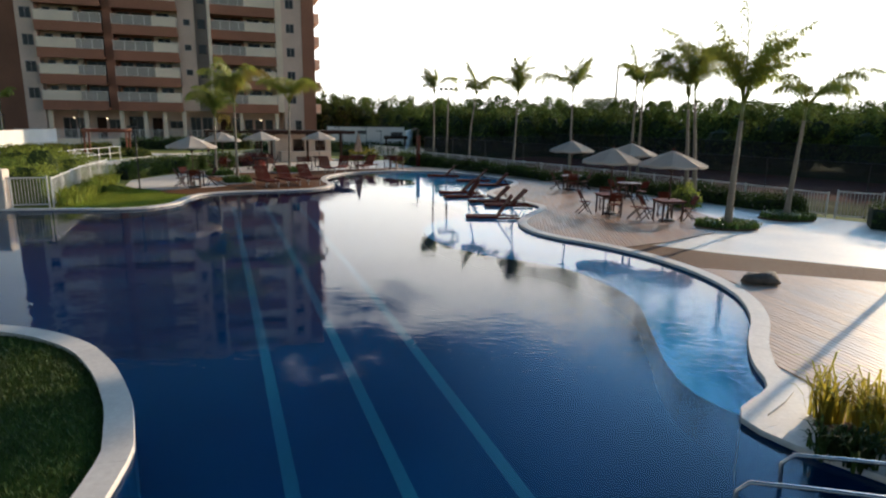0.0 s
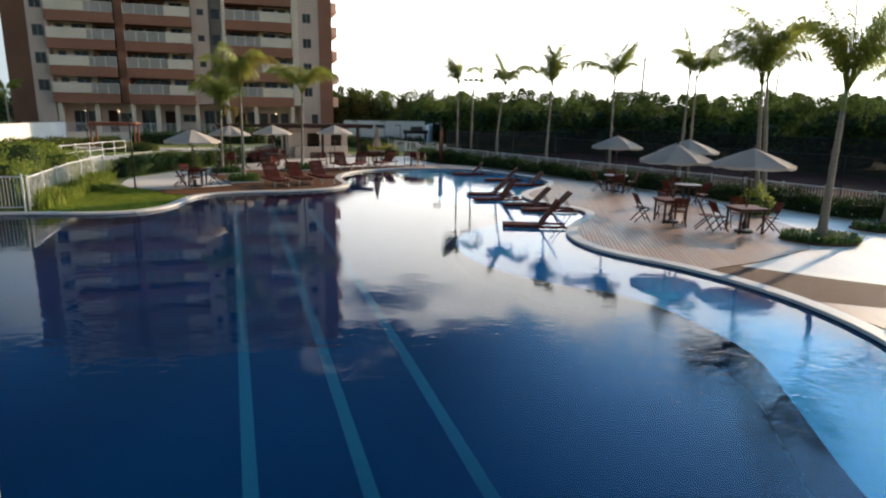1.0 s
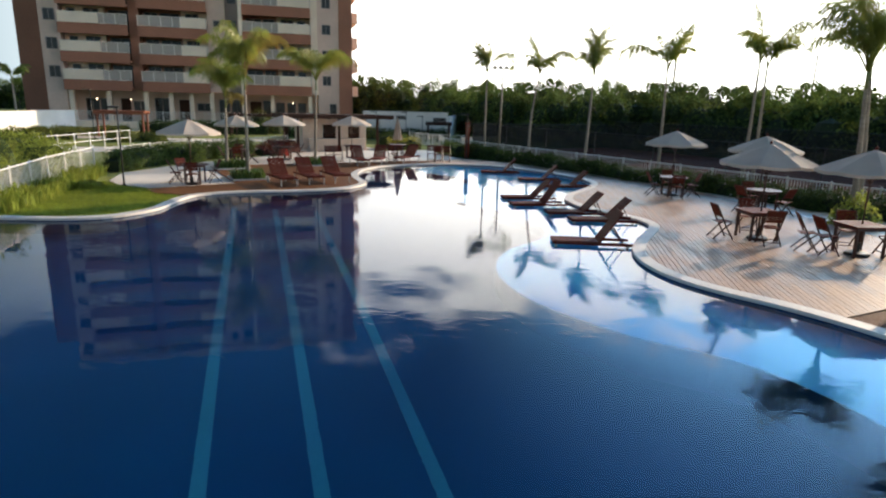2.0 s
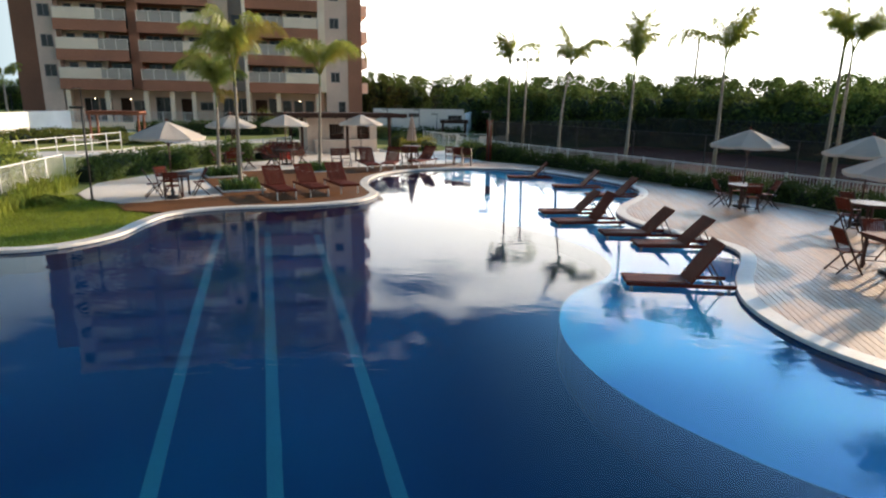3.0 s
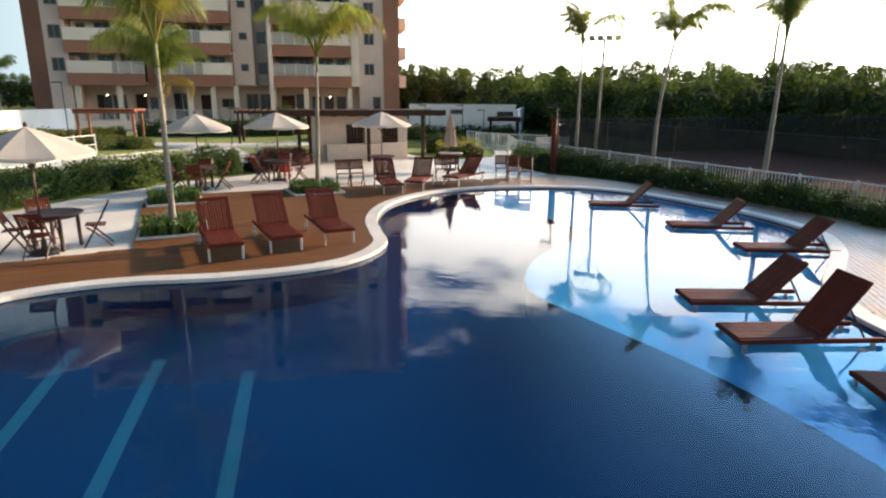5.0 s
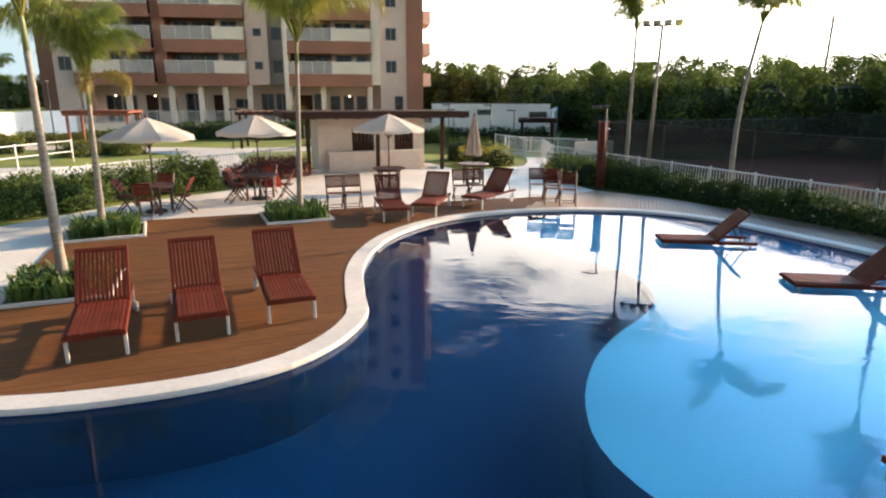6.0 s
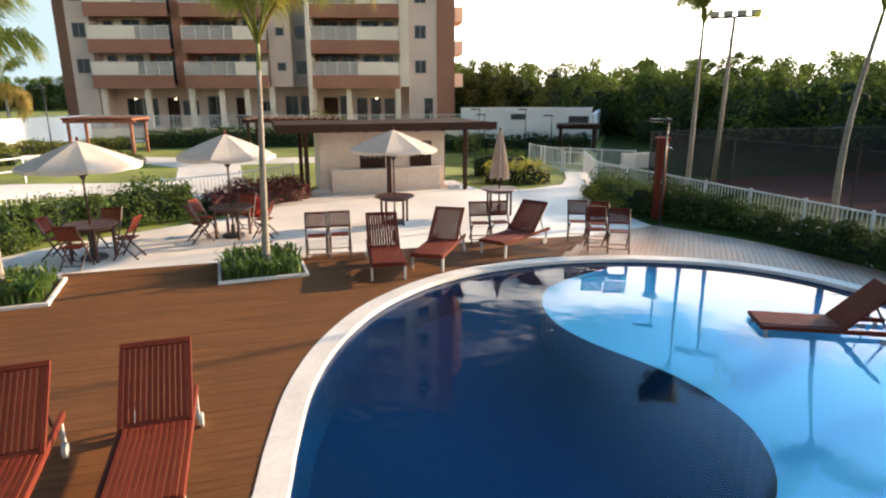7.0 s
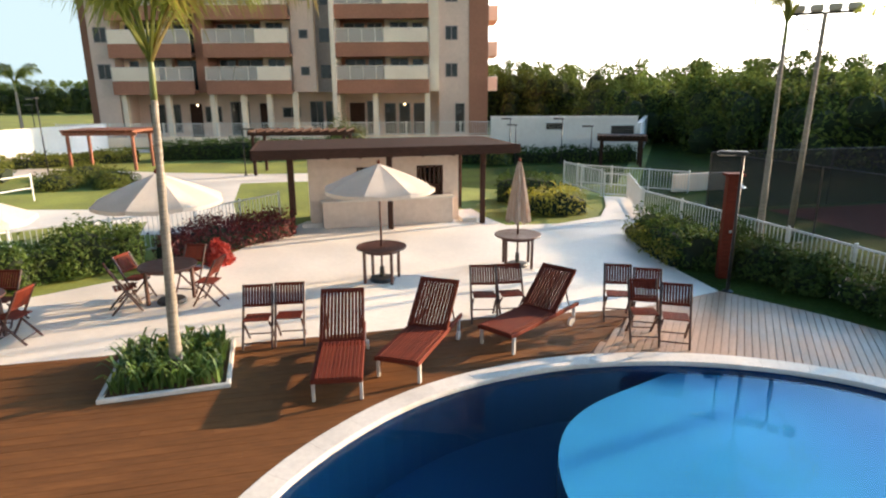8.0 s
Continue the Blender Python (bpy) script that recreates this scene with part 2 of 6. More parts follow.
GREEN_LEAF = surface("green_hedge_leaf", (0.060, 0.112, 0.020), (0.135, 0.185, 0.042), 5, (0.7, 0.85), bump=0, stain=0.4, stain_scale=0.9, island=0.45, spec=0.25, through_light=0.35)
# Lighter core for the light green shrubs, inner shade put into its colour.
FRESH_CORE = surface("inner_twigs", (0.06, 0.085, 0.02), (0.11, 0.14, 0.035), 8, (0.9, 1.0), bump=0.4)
# Core colour for hedges and shrubs: inner shade painted as near-black green.
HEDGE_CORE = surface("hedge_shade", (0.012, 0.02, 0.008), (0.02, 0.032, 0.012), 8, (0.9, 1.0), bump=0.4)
LIME_LEAF = surface("yellow_green_leaf", (0.24, 0.25, 0.03), (0.42, 0.36, 0.06), 4, (0.4, 0.6), bump=0, island=0.35, through_light=0.5)
RED_LEAF = surface("red_leaf", (0.10, 0.010, 0.012), (0.19, 0.02, 0.016), 4, (0.4, 0.6), bump=0, island=0.4, through_light=0.3)
BRIGHT_RED = surface("bright_red_leaf", (0.34, 0.025, 0.02), (0.55, 0.06, 0.035), 4, (0.5, 0.7), bump=0, island=0.4, through_light=0.4)
FRESH_LEAF = surface("fresh_green_leaf", (0.22, 0.29, 0.045), (0.40, 0.43, 0.09), 4, (0.5, 0.7), bump=0, stain=0.3, stain_scale=0.7, island=0.4, spec=0.25, through_light=0.6)
# Lime strap leaf made yellower: the low sun's backlight is in the colour.
GOLD_LEAF = surface("golden_strap_leaf", (0.38, 0.34, 0.045), (0.58, 0.46, 0.08), 4, (0.4, 0.6), bump=0, island=0.35, through_light=0.6)
STRAP = surface("strap_leaf", (0.065, 0.13, 0.022), (0.15, 0.22, 0.045), 4, (0.4, 0.55), bump=0, island=0.4, through_light=0.3)
PETAL = surface("pale_petal", (0.6, 0.5, 0.42), (0.75, 0.68, 0.6), 8, (0.6, 0.7), bump=0, through_light=0.3)
TREE_LEAF = surface("tree_leaf", (0.075, 0.125, 0.026), (0.17, 0.22, 0.055), 0.6, (0.7, 0.9), bump=0, stain=0.45, stain_scale=0.12, island=0.45, spec=0.2, through_light=0.36)
# Near-black green of the crowns' solid hearts, standing for shade between the leaves.
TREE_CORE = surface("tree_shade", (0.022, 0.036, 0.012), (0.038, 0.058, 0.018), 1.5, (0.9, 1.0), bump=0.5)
COURT_RED = surface("red_court_floor", (0.12, 0.030, 0.025), (0.16, 0.040, 0.032), 6, (0.9, 1.0), stain=0.2, spec=0.1)
NET = net_material("dark_screen_net", (0.034, 0.030, 0.027), 0.56)
B_GREY = surface("grey_render", (0.71, 0.52, 0.43), (0.79, 0.59, 0.495), 5, (0.8, 0.9), bump=0.1, stain=0.14, stain_scale=0.25)
B_DGREY = surface("dark_grey_render", (0.29, 0.235, 0.22), (0.36, 0.295, 0.275), 5, (0.8, 0.9), bump=0.1, stain=0.14, stain_scale=0.25)
B_BROWN = surface("terracotta_render", (0.36, 0.155, 0.098), (0.43, 0.19, 0.122), 5, (0.8, 0.9), bump=0.1, stain=0.16, stain_scale=0.3)
B_WHITE = surface("white_render", (0.89, 0.73, 0.58), (0.94, 0.79, 0.64), 5, (0.75, 0.9), bump=0.08, stain=0.12, stain_scale=0.3)
WINDOW_GLASS = surface("dark_window_glass", (0.016, 0.017, 0.019), (0.03, 0.031, 0.032), 2, (0.12, 0.3), bump=0, stain=0.3, stain_scale=0.8, rand=0.3)
RAIL_GLASS = net_material("milky_balcony_glass", (0.74, 0.66, 0.60), 0.42, 0.25)
RAIL_PAINT = surface("pale_balcony_rail", (0.66, 0.56, 0.48), (0.76, 0.66, 0.57), 10, (0.5, 0.65), bump=0.05, stain=0.12)
WALL_WHITE = surface("white_garden_wall", (0.87, 0.82, 0.76), (0.93, 0.89, 0.83), 6, (0.75, 0.9), bump=0.08, stain=0.12, stain_scale=0.4)
# Lighter leaf for the far lawn's shrubs, with sunlight put into the colour.
LAWN_SHRUB = surface("sunlit_shrub_leaf", (0.10, 0.13, 0.025), (0.22, 0.22, 0.05), 5, (0.7, 0.9), bump=0, stain=0.35, stain_scale=0.6, island=0.4, spec=0.2, through_light=0.4)
KIOSK_WALL = surface("beige_plaster", (0.67, 0.52, 0.415), (0.76, 0.61, 0.495), 7, (0.75, 0.9), bump=0.1, stain=0.12, stain_scale=0.8)
DARK_WOOD = surface("dark_brown_timber", (0.04, 0.02, 0.014), (0.075, 0.036, 0.025), 5, (0.75, 0.9), spec=0.15, bump=0.3, stretch=(1, 1, 6), stain=0.2)
RED_WOOD = surface("red_brown_timber", (0.22, 0.07, 0.035), (0.32, 0.11, 0.06), 5, (0.5, 0.7), bump=0.3, stretch=(1, 1, 0.4), stain=0.2)
ROCK = surface("dark_boulder", (0.11, 0.08, 0.06), (0.2, 0.15, 0.115), 6, (0.7, 0.85), bump=0.8, depth=0.04)
STEEL = surface("polished_steel", (0.62, 0.62, 0.62), (0.70, 0.70, 0.70), 20, (0.16, 0.28), metal=1.0, bump=0)
LAMP = lamp_material("warm_lamp", (1.0, 0.78, 0.5), 4.0)


# ---------------------------------------------------------------- mesh helpers
class Mesher:
    """Collects vertices and faces, then becomes one mesh object."""

    def __init__(self):
        self.v, self.f = [], []

    def add(self, verts, faces):
        n = len(self.v)
        self.v += [tuple(p) for p in verts]
        self.f += [tuple(n + i for i in face) for face in faces]
        return self

    def box(self, x0, y0, z0, x1, y1, z1, c=0.0, m=None):
        """A box with its long edges cut by c, optionally moved by a matrix."""
        if c <= 0:
            vs = [(x, y, z) for z in (z0, z1) for y in (y0, y1) for x in (x0, x1)]
            fs = [(0, 2, 3, 1), (4, 5, 7, 6), (0, 1, 5, 4), (2, 6, 7, 3), (0, 4, 6, 2), (1, 3, 7, 5)]
        else:
            def ring(z, k):
                return [(x0 + k + c, y0 + k, z), (x1 - k - c, y0 + k, z), (x1 - k, y0 + k + c, z), (x1 - k, y1 - k - c, z),
                        (x1 - k - c, y1 - k, z), (x0 + k + c, y1 - k, z), (x0 + k, y1 - k - c, z), (x0 + k, y0 + k + c, z)]
            vs = ring(z0, c) + ring(z0 + c, 0) + ring(z1 - c, 0) + ring(z1, c)
            fs = [tuple(range(7, -1, -1)), tuple(range(24, 32))]
            for r in range(3):
                for i in range(8):
                    j = (i + 1) % 8
                    fs.append((r * 8 + i, r * 8 + j, r * 8 + 8 + j, r * 8 + 8 + i))
        if m is not None:
            vs = [m @ Vector(p) for p in vs]
        return self.add(vs, fs)

    def tube(self, pts, radii, n=8, caps=True):
        """A round bar through points, with a radius at each."""
        pts = [Vector(p) for p in pts]
        vs, fs = [], []
        for i, p in enumerate(pts):
            d = (pts[min(i + 1, len(pts) - 1)] - pts[max(i - 1, 0)]).normalized()
            a = d.orthogonal().normalized() if abs(d.z) < 0.98 else Vector((1, 0, 0)).cross(d).normalized()
            if abs(d.z) < 0.98:
                a = d.cross(Vector((0, 0, 1))).normalized()
            b = d.cross(a)
            r = radii[i] if isinstance(radii, (list, tuple)) else radii
            vs += [p + (a * math.cos(2 * math.pi * k / n) + b * math.sin(2 * math.pi * k / n)) * r for k in range(n)]
        for i in range(len(pts) - 1):
            for k in range(n):
                l = (k + 1) % n
                fs.append((i * n + k, i * n + l, i * n + n + l, i * n + n + k))
        if caps:
            fs += [tuple(range(n - 1, -1, -1)), tuple(range((len(pts) - 1) * n, len(pts) * n))]
        return self.add(vs, fs)

    def lathe(self, profile, n=24, centre=(0, 0)):
        vs = [(centre[0] + r * math.cos(2 * math.pi * k / n), centre[1] + r * math.sin(2 * math.pi * k / n), z) for r, z in profile for k in range(n)]
        fs = [(i * n + k, i * n + (k + 1) % n, i * n + n + (k + 1) % n, i * n + n + k) for i in range(len(profile) - 1) for k in range(n)]
        return self.add(vs, fs)

    def prism(self, poly, z0, z1):
        """A flat plate with a polygon outline (listed counter-clockwise)."""
        n = len(poly)
        vs = [(x, y, z0) for x, y in poly] + [(x, y, z1) for x, y in poly]
        return self.add(vs, [tuple(range(n - 1, -1, -1)), tuple(range(n, 2 * n))] + [(i, (i + 1) % n, n + (i + 1) % n, n + i) for i in range(n)])

    def mesh(self, name, material, smooth=False):
        me = bpy.data.meshes.new(name)
        me.from_pydata(self.v, [], self.f)
        me.materials.append(material)
        if smooth:
            me.shade_smooth()
        me.update()
        return me


def part(name, mesher, material, parent=None, label="", smooth=False, at=None):
    """One mesh object under a thing or a part, or at top level."""
    ob = new(name, mesher.mesh(name, material, smooth) if isinstance(mesher, Mesher) else mesher)
    if parent is not None:
        ob.parent = parent
    if at is not None:
        ob.matrix_basis = at
    return tagged(ob, label)


def thing(name, label, category, group="", at=None, kind=""):
    ob = new(name, None)
    ob.empty_display_size = 0.2
    if at is not None:
        ob.matrix_basis = at
    return tagged(ob, label, category, group, kind)


def smooth_loop(pts, steps=5, closed=True):
    """A Catmull-Rom curve through points of the plan."""
    n, out = len(pts), []
    for i in range(n if closed else n - 1):
        g = lambda k: Vector(pts[k % n] if closed else pts[max(0, min(n - 1, k))])
        p0, p1, p2, p3 = g(i - 1), g(i), g(i + 1), g(i + 2)
        for s in range(steps):
            t = s / steps
            out.append(0.5 * ((2 * p1) + (p2 - p0) * t + (2 * p0 - 5 * p1 + 4 * p2 - p3) * t * t + (3 * p1 - p0 - 3 * p2 + p3) * t ** 3))
    if not closed:
        out.append(Vector(pts[-1]))
    return out


def evenly(curve, step, closed=True):
    """Points at even steps along a curve."""
    cs = list(curve) + ([curve[0]] if closed else [])
    lens = [0.0]
    for a, b in zip(cs, cs[1:]):
        lens.append(lens[-1] + (b - a).length)
    n = max(2, round(lens[-1] / step))
    out, k = [], 0
    for i in range(n + (0 if closed else 1)):
        d = lens[-1] * i / n
        while k < len(cs) - 2 and lens[k + 1] < d:
            k += 1
        out.append(cs[k].lerp(cs[k + 1], (d - lens[k]) / max(1e-6, lens[k + 1] - lens[k])))
    return out


def offset(curve, d, closed=True):
    """The curve moved to its right by d."""
    n, out = len(curve), []
    for i in range(n):
        a = curve[i - 1] if closed or i > 0 else curve[i]
        b = curve[(i + 1) % n] if closed or i < n - 1 else curve[i]
        t = (b - a).normalized()
        out.append(curve[i] + Vector((t.y, -t.x)) * d)
    return out


def inside(p, poly):
    x, y, c = p[0], p[1], False
    for i in range(len(poly)):
        (x1, y1), (x2, y2) = poly[i - 1], poly[i]
        if (y1 > y) != (y2 > y) and x < (x2 - x1) * (y - y1) / (y2 - y1) + x1:
            c = not c
    return c


def sheet(name, outer, holes, z, material, kind="structure", label="", category=""):
    """A flat sheet at height z with holes."""
    bm = bmesh.new()
    for loop in (outer, *holes):
        vs = [bm.verts.new((p[0], p[1], z)) for p in loop]
        for i in range(len(vs)):
            bm.edges.new((vs[i - 1], vs[i]))
    bmesh.ops.triangle_fill(bm, use_beauty=True, edges=bm.edges[:])
    for f in bm.faces:
        if f.normal.z < 0:
            f.normal_flip()
    me = bpy.data.meshes.new(name)
    bm.to_mesh(me)
    bm.free()
    me.materials.append(material)
    return tagged(new(name, me), label, category, "", kind)


def leaf_cloud(mesher, spots, size, rng, lean=0.6):
    """Small folded leaves scattered at spots (point, outward way)."""
    for p, out in spots:
        s = size * rng.uniform(0.6, 1.35)
        d = (out + Vector((rng.gauss(0, lean), rng.gauss(0, lean), rng.gauss(0, lean)))).normalized()
        a = d.cross(Vector((rng.gauss(0, 1), rng.gauss(0, 1), rng.gauss(0, 1)))).normalized()
        b = d.cross(a)
        tip = a * s
        mesher.add([p - tip, p + b * s * 0.42 - d * s * 0.12, p + tip, p - b * s * 0.42 - d * s * 0.12], [(0, 1, 2), (0, 2, 3)])


# ---------------------------------------------------------------- the pool
POOL = smooth_loop([(-2.49, 7.48), (-2.78, 8.15), (-3.26, 8.96), (-4.1, 10.0), (-5.1, 10.8), (-6.7, 11.3), (-10, 11.3), (-14, 11.2), (-18, 12.2), (-19.6, 16),
                    (-18.8, 20.6), (-17.4, 22.4), (-15.2, 23.0), (-13.6, 23.3), (-11.7, 23.6), (-10.7, 24.2), (-10.2, 25.5), (-10.4, 27.0), (-10.34, 28.32), (-9.24, 29.37),
                    (-7.55, 30.06), (-6.28, 30.89), (-5.63, 31.85), (-5.51, 33.09), (-5.92, 34.14), (-6.38, 35.35), (-6.63, 36.69), (-6.58, 38.23), (-5.95, 39.89), (-4.71, 41.2),
                    (-3.26, 41.97), (-1.81, 42.28), (-0.46, 42.16), (0.76, 41.48), (2.13, 39.93), (3.4, 38.2), (4.05, 36.3), (3.8, 34.6), (3.2, 33.2), (2.55, 31.8),
                    (2.3, 30.4), (2.6, 29.1), (3.3, 28.0), (3.95, 27.1), (4.2, 26.2), (3.9, 25.2), (3.3, 23.8), (2.95, 22.4), (3.1, 21.0), (3.7, 19.9),
                    (4.9, 18.7), (5.8, 17.4), (6.4, 15.8), (6.55, 14.2), (6.2, 12.7), (5.5, 11.3), (5.15, 10.4), (4.95, 9.6), (4.2, 8.8), (4.5, 8.1),
                    (5.1, 7.5), (6.2, 6.2), (6.6, 3.0), (6.0, -1.5), (3.0, -4.0), (-0.5, -4.2), (-2.0, -2.0), (-2.16, 2.5), (-2.25, 5.8)], 5)
POOL = evenly(POOL, 0.3)                      # clockwise: the land lies to the left
WATER_Z, SHELF_Z, DEEP_Z, COPE = -0.05, -0.30, -1.6, 0.29
LAND = offset(POOL, -COPE)

STEP = smooth_loop([(4.6, 8.9), (4.1, 9.6), (4.0, 10.6), (4.25, 12.3), (4.45, 14.0), (3.92, 15.75), (3.12, 16.86), (2.02, 17.47), (1.21, 18.14), (0.52, 18.93), (0.05, 19.86), (-0.2, 21.0), (-0.1, 22.2),
                    (0.25, 23.1), (0.9, 24.0), (1.2, 25.0), (1.0, 26.3), (0.0, 28.0), (-1.3, 29.5), (-2.25, 30.6), (-2.5, 31.6), (-2.4, 32.7), (-2.1, 33.6), (-1.6, 34.6), (-1.4, 35.4),
                    (-1.55, 36.3), (-2.2, 37.2), (-3.2, 37.9), (-3.8, 38.5), (-4.15, 39.3), (-4.2, 40.1), (-3.95, 40.8), (-3.45, 41.5), (-2.9, 42.2)], 4, closed=False)

water = sheet("water", [p + (p - q) * 0.05 for p, q in zip(POOL, offset(POOL, 0.3))], [], WATER_Z, WATER, label="deep blue still swimming pool water with soft ripples", category="pool water")
floor_deep = Mesher()
floor_deep.prism([(-24, -8), (10, -8), (10, 46), (-24, 46)], DEEP_Z - 0.1, DEEP_Z)
part("pool_floor", floor_deep, DEEP, label="dark blue tiled floor of the deep pool")
tagged(bpy.data.objects["pool_floor"], category="pool floor", kind="structure")
walls = Mesher()
n = len(POOL)
walls.add([(p.x, p.y, z) for z in (DEEP_Z, -0.02) for p in POOL], [(i, (i + 1) % n, n + (i + 1) % n, n + i) for i in range(n)])
tagged(part("pool_wall", walls, DEEP, label="blue tiled wall of the pool"), category="pool wall", kind="structure")
lo = min(range(n), key=lambda i: (POOL[i] - Vector((4.75, 9.35))).length)
hi = min(range(n), key=lambda i: (POOL[i] - STEP[-1]).length)
right_side = POOL[hi:lo + 1]
shelf_line = STEP[:-1] + [p for p in right_side]
sheet("pool_shelf", shelf_line, [], SHELF_Z, SHELF, label="light blue tiled shallow shelf under the water", category="pool floor")
riser = Mesher()
k = len(STEP)
riser.add([(p.x, p.y, z) for z in (DEEP_Z, SHELF_Z) for p in STEP], [(i, i + 1, k + i + 1, k + i) for i in range(k - 1)])
tagged(part("pool_step", riser, RISER, label="blue tiled riser between the shelf and the deep"), category="pool step", kind="structure")
for x0 in (-1.1, 0.3, 1.7):
    a, b = Vector((x0 + 0.4 * 9.0, -0.6)), Vector((x0 - 0.4 * 19.9, 28.3))
    w = Vector((0.928, 0.371)) * 0.088
    lane = Mesher().prism([tuple(a + w), tuple(b + w), tuple(b - w), tuple(a - w)], DEEP_Z - 0.01, DEEP_Z + 0.006)
    tagged(part("lane_line", lane, LANE), "pale turquoise tiled lane line on the pool floor", "lane line", "lane lines", "structure")

# ---------------------------------------------------------------- ground
# Dark ground cover in the pool's curve; also paints shade on ground by fence and court.
DARK_GROUND = surface("dark_ground_cover", (0.028, 0.052, 0.008), (0.06, 0.095, 0.015), 14, (0.9, 1.0), spec=0.1, bump=0.6, stain=0.4, stain_scale=0.5, depth=0.03)
COVER_BLADE = surface("dark_grass_blade", (0.035, 0.068, 0.010), (0.085, 0.125, 0.02), 3, (0.6, 0.8), bump=0, stain=0.3, island=0.4, through_light=0.2)
ground = sheet("ground", [(-500, -300), (500, -300), (500, 700), (-500, 700)], [LAND], -0.035, GRASS, label="green mown lawn", category="lawn")

# grid of the left deck and its planters
GU, GV = Vector((0.84, 0.543)), Vector((-0.543, 0.84))


def near_pool(a, b):
    """The run of the coping's outer edge between two places, along the way it was drawn."""
    i = min(range(n), key=lambda q: (LAND[q] - Vector(a)).length)
    j = min(range(n), key=lambda q: (LAND[q] - Vector(b)).length)
    return [tuple(LAND[q % n]) for q in range(i, j + 1 + (n if j < i else 0))]


FAR_EDGE = [(-2.1, 45.75), (-0.56, 44.96), (0.27, 44.39), (1.25, 43.4), (3.3, 41.2), (5.4, 38.7), (7.2, 36.0)]
left_deck_poly = near_pool((-11.0, 28.4), (-4.2, 42.0)) + [(-3.6, 44.2), (-5.63, 43.2), (-7.53, 41.75), (-8.38, 41.1), (-9.24, 40.5), (-13.1, 38.05), (-13.6, 36.3), (-12.85, 35.1), (-10.45, 31.6), (-12.85, 29.35), (-11.9, 28.4)]
right_deck_poly = near_pool((-4.2, 42.0), (4.9, 18.2)) + [(7.0, 19.4), (9.1, 21.1), (10.4, 24.2), (9.9, 28.0), (8.6, 32.0)] + FAR_EDGE[::-1] + [(-3.6, 44.2)]
near_deck_poly = near_pool((6.6, 16.2), (5.3, 10.4)) + [(5.5, 9.6), (7.0, 8.0), (12.5, 8.5), (12.5, 14.6), (9.0, 15.6)]
mulch_poly = near_pool((5.0, 18.6), (6.6, 16.2)) + [(9.0, 15.6), (12.5, 14.6), (20, 12.5), (20, 14.3), (11.4, 16.5), (8.0, 18.0), (6.4, 19.0)]

paving_left = near_pool((-11.0, 28.4), (-4.2, 42.0)) + [(-3.6, 44.2), (-2.1, 45.8), (-2.85, 47.1), (-3.44, 48.7), (-3.84, 50.8), (-3.6, 53.6), (-4.2, 56.6), (-5.4, 56.6), (-5.1, 54.4), (-5.1, 52.6), (-6.2, 51.1), (-7.6, 50.4), (-8.4, 51.2), (-9.4, 52.6), (-13.6, 49.0), (-13.4, 46.4), (-13.2, 44.2), (-14.2, 42.2), (-15.2, 40.2), (-15.9, 37.0), (-16.4, 33.6), (-15.4, 31.2), (-14.4, 30.2), (-12.9, 29.65), (-11.9, 28.7)]
paving_right = [(6.4, 19.0), (8.0, 18.0), (11.4, 16.5), (20, 14.3), (24, 14), (24, 19), (17.5, 21.8), (14.3, 25.2), (12.4, 27.6), (10.2, 31.4), (8.2, 35.2), (7.2, 36.0), (8.6, 32.0), (9.9, 28.0), (10.4, 24.2), (9.1, 21.1), (7.0, 19.4)]
sheet("pavement_pool_side", paving_left, [], 0.0, PAVING, label="pale stone pavement round the pool bar", category="pavement")
sheet("pavement_garden_side", paving_right, [], 0.0, PAVING, label="pale stone pavement by the garden gate", category="pavement")
GARDEN_PATH = [(-60, 47), (-42, 50), (-33.5, 53.6), (-28.0, 55.2), (-23.0, 53.2), (-19.4, 48.6), (-17.2, 46.0), (-15.2, 46.6), (-15.4, 48.0), (-18.0, 51.0), (-21.0, 55.2), (-17.0, 57.5), (-14.0, 60.0), (-16.0, 61.0), (-22.0, 58.2), (-27.0, 57.2), (-34.0, 56.6), (-44.0, 55.4), (-60, 53.0)]
sheet("pavement_garden_path", GARDEN_PATH, [], -0.028, PAVING, label="winding pale path across the lawn", category="path")
sheet("pavement_lawn_walk", [(-36, 40), (-34, 36), (-30, 38), (-22.3, 44.5), (-18.6, 47.2), (-16.9, 49.6), (-19.4, 50.0), (-21.0, 48.7), (-25.3, 47.2), (-31, 43.6)], [], -0.0235, PAVING, label="pale path along the white lawn fence", category="path")
sheet("pavement_driveway", [(-95, 54), (-80, 50.5), (-46, 61.5), (-33, 67), (-31, 70.2), (-46, 64.8)], [], -0.027, PAVING, label="pale paved drive before the white wall", category="pavement")
# Grass strip, with the shade of hedge and fence put into its dark green.
sheet("planting_strip", FAR_EDGE + [(7.95, 36.1), (5.1, 40.1), (2.2, 44.1), (-0.6, 48.1), (-2.2, 50.3), (-2.9, 47.2)], [], -0.022, DARK_GROUND, label="grass strip between the deck and the fence, coloured dark for shade", category="planting bed")
sheet("planting_bed_ground", mulch_poly, [], 0.005, MULCH, label="dark brown bark mulch bed beside the pool", category="planting bed")

# ---------------------------------------------------------------- the apartment building
FACADE = pose(-47.6, 72.8, 0, 0, 0, 20.0)          # x along the front, y into the house
building = thing("apartment_building", "tall apartment building in grey and terracotta render with white balcony panels", "apartment building", at=FACADE)
FLOORS, STOREY, FIRST, ROOF = 8, 2.93, 3.95, 27.6
DEPTH = 16.0


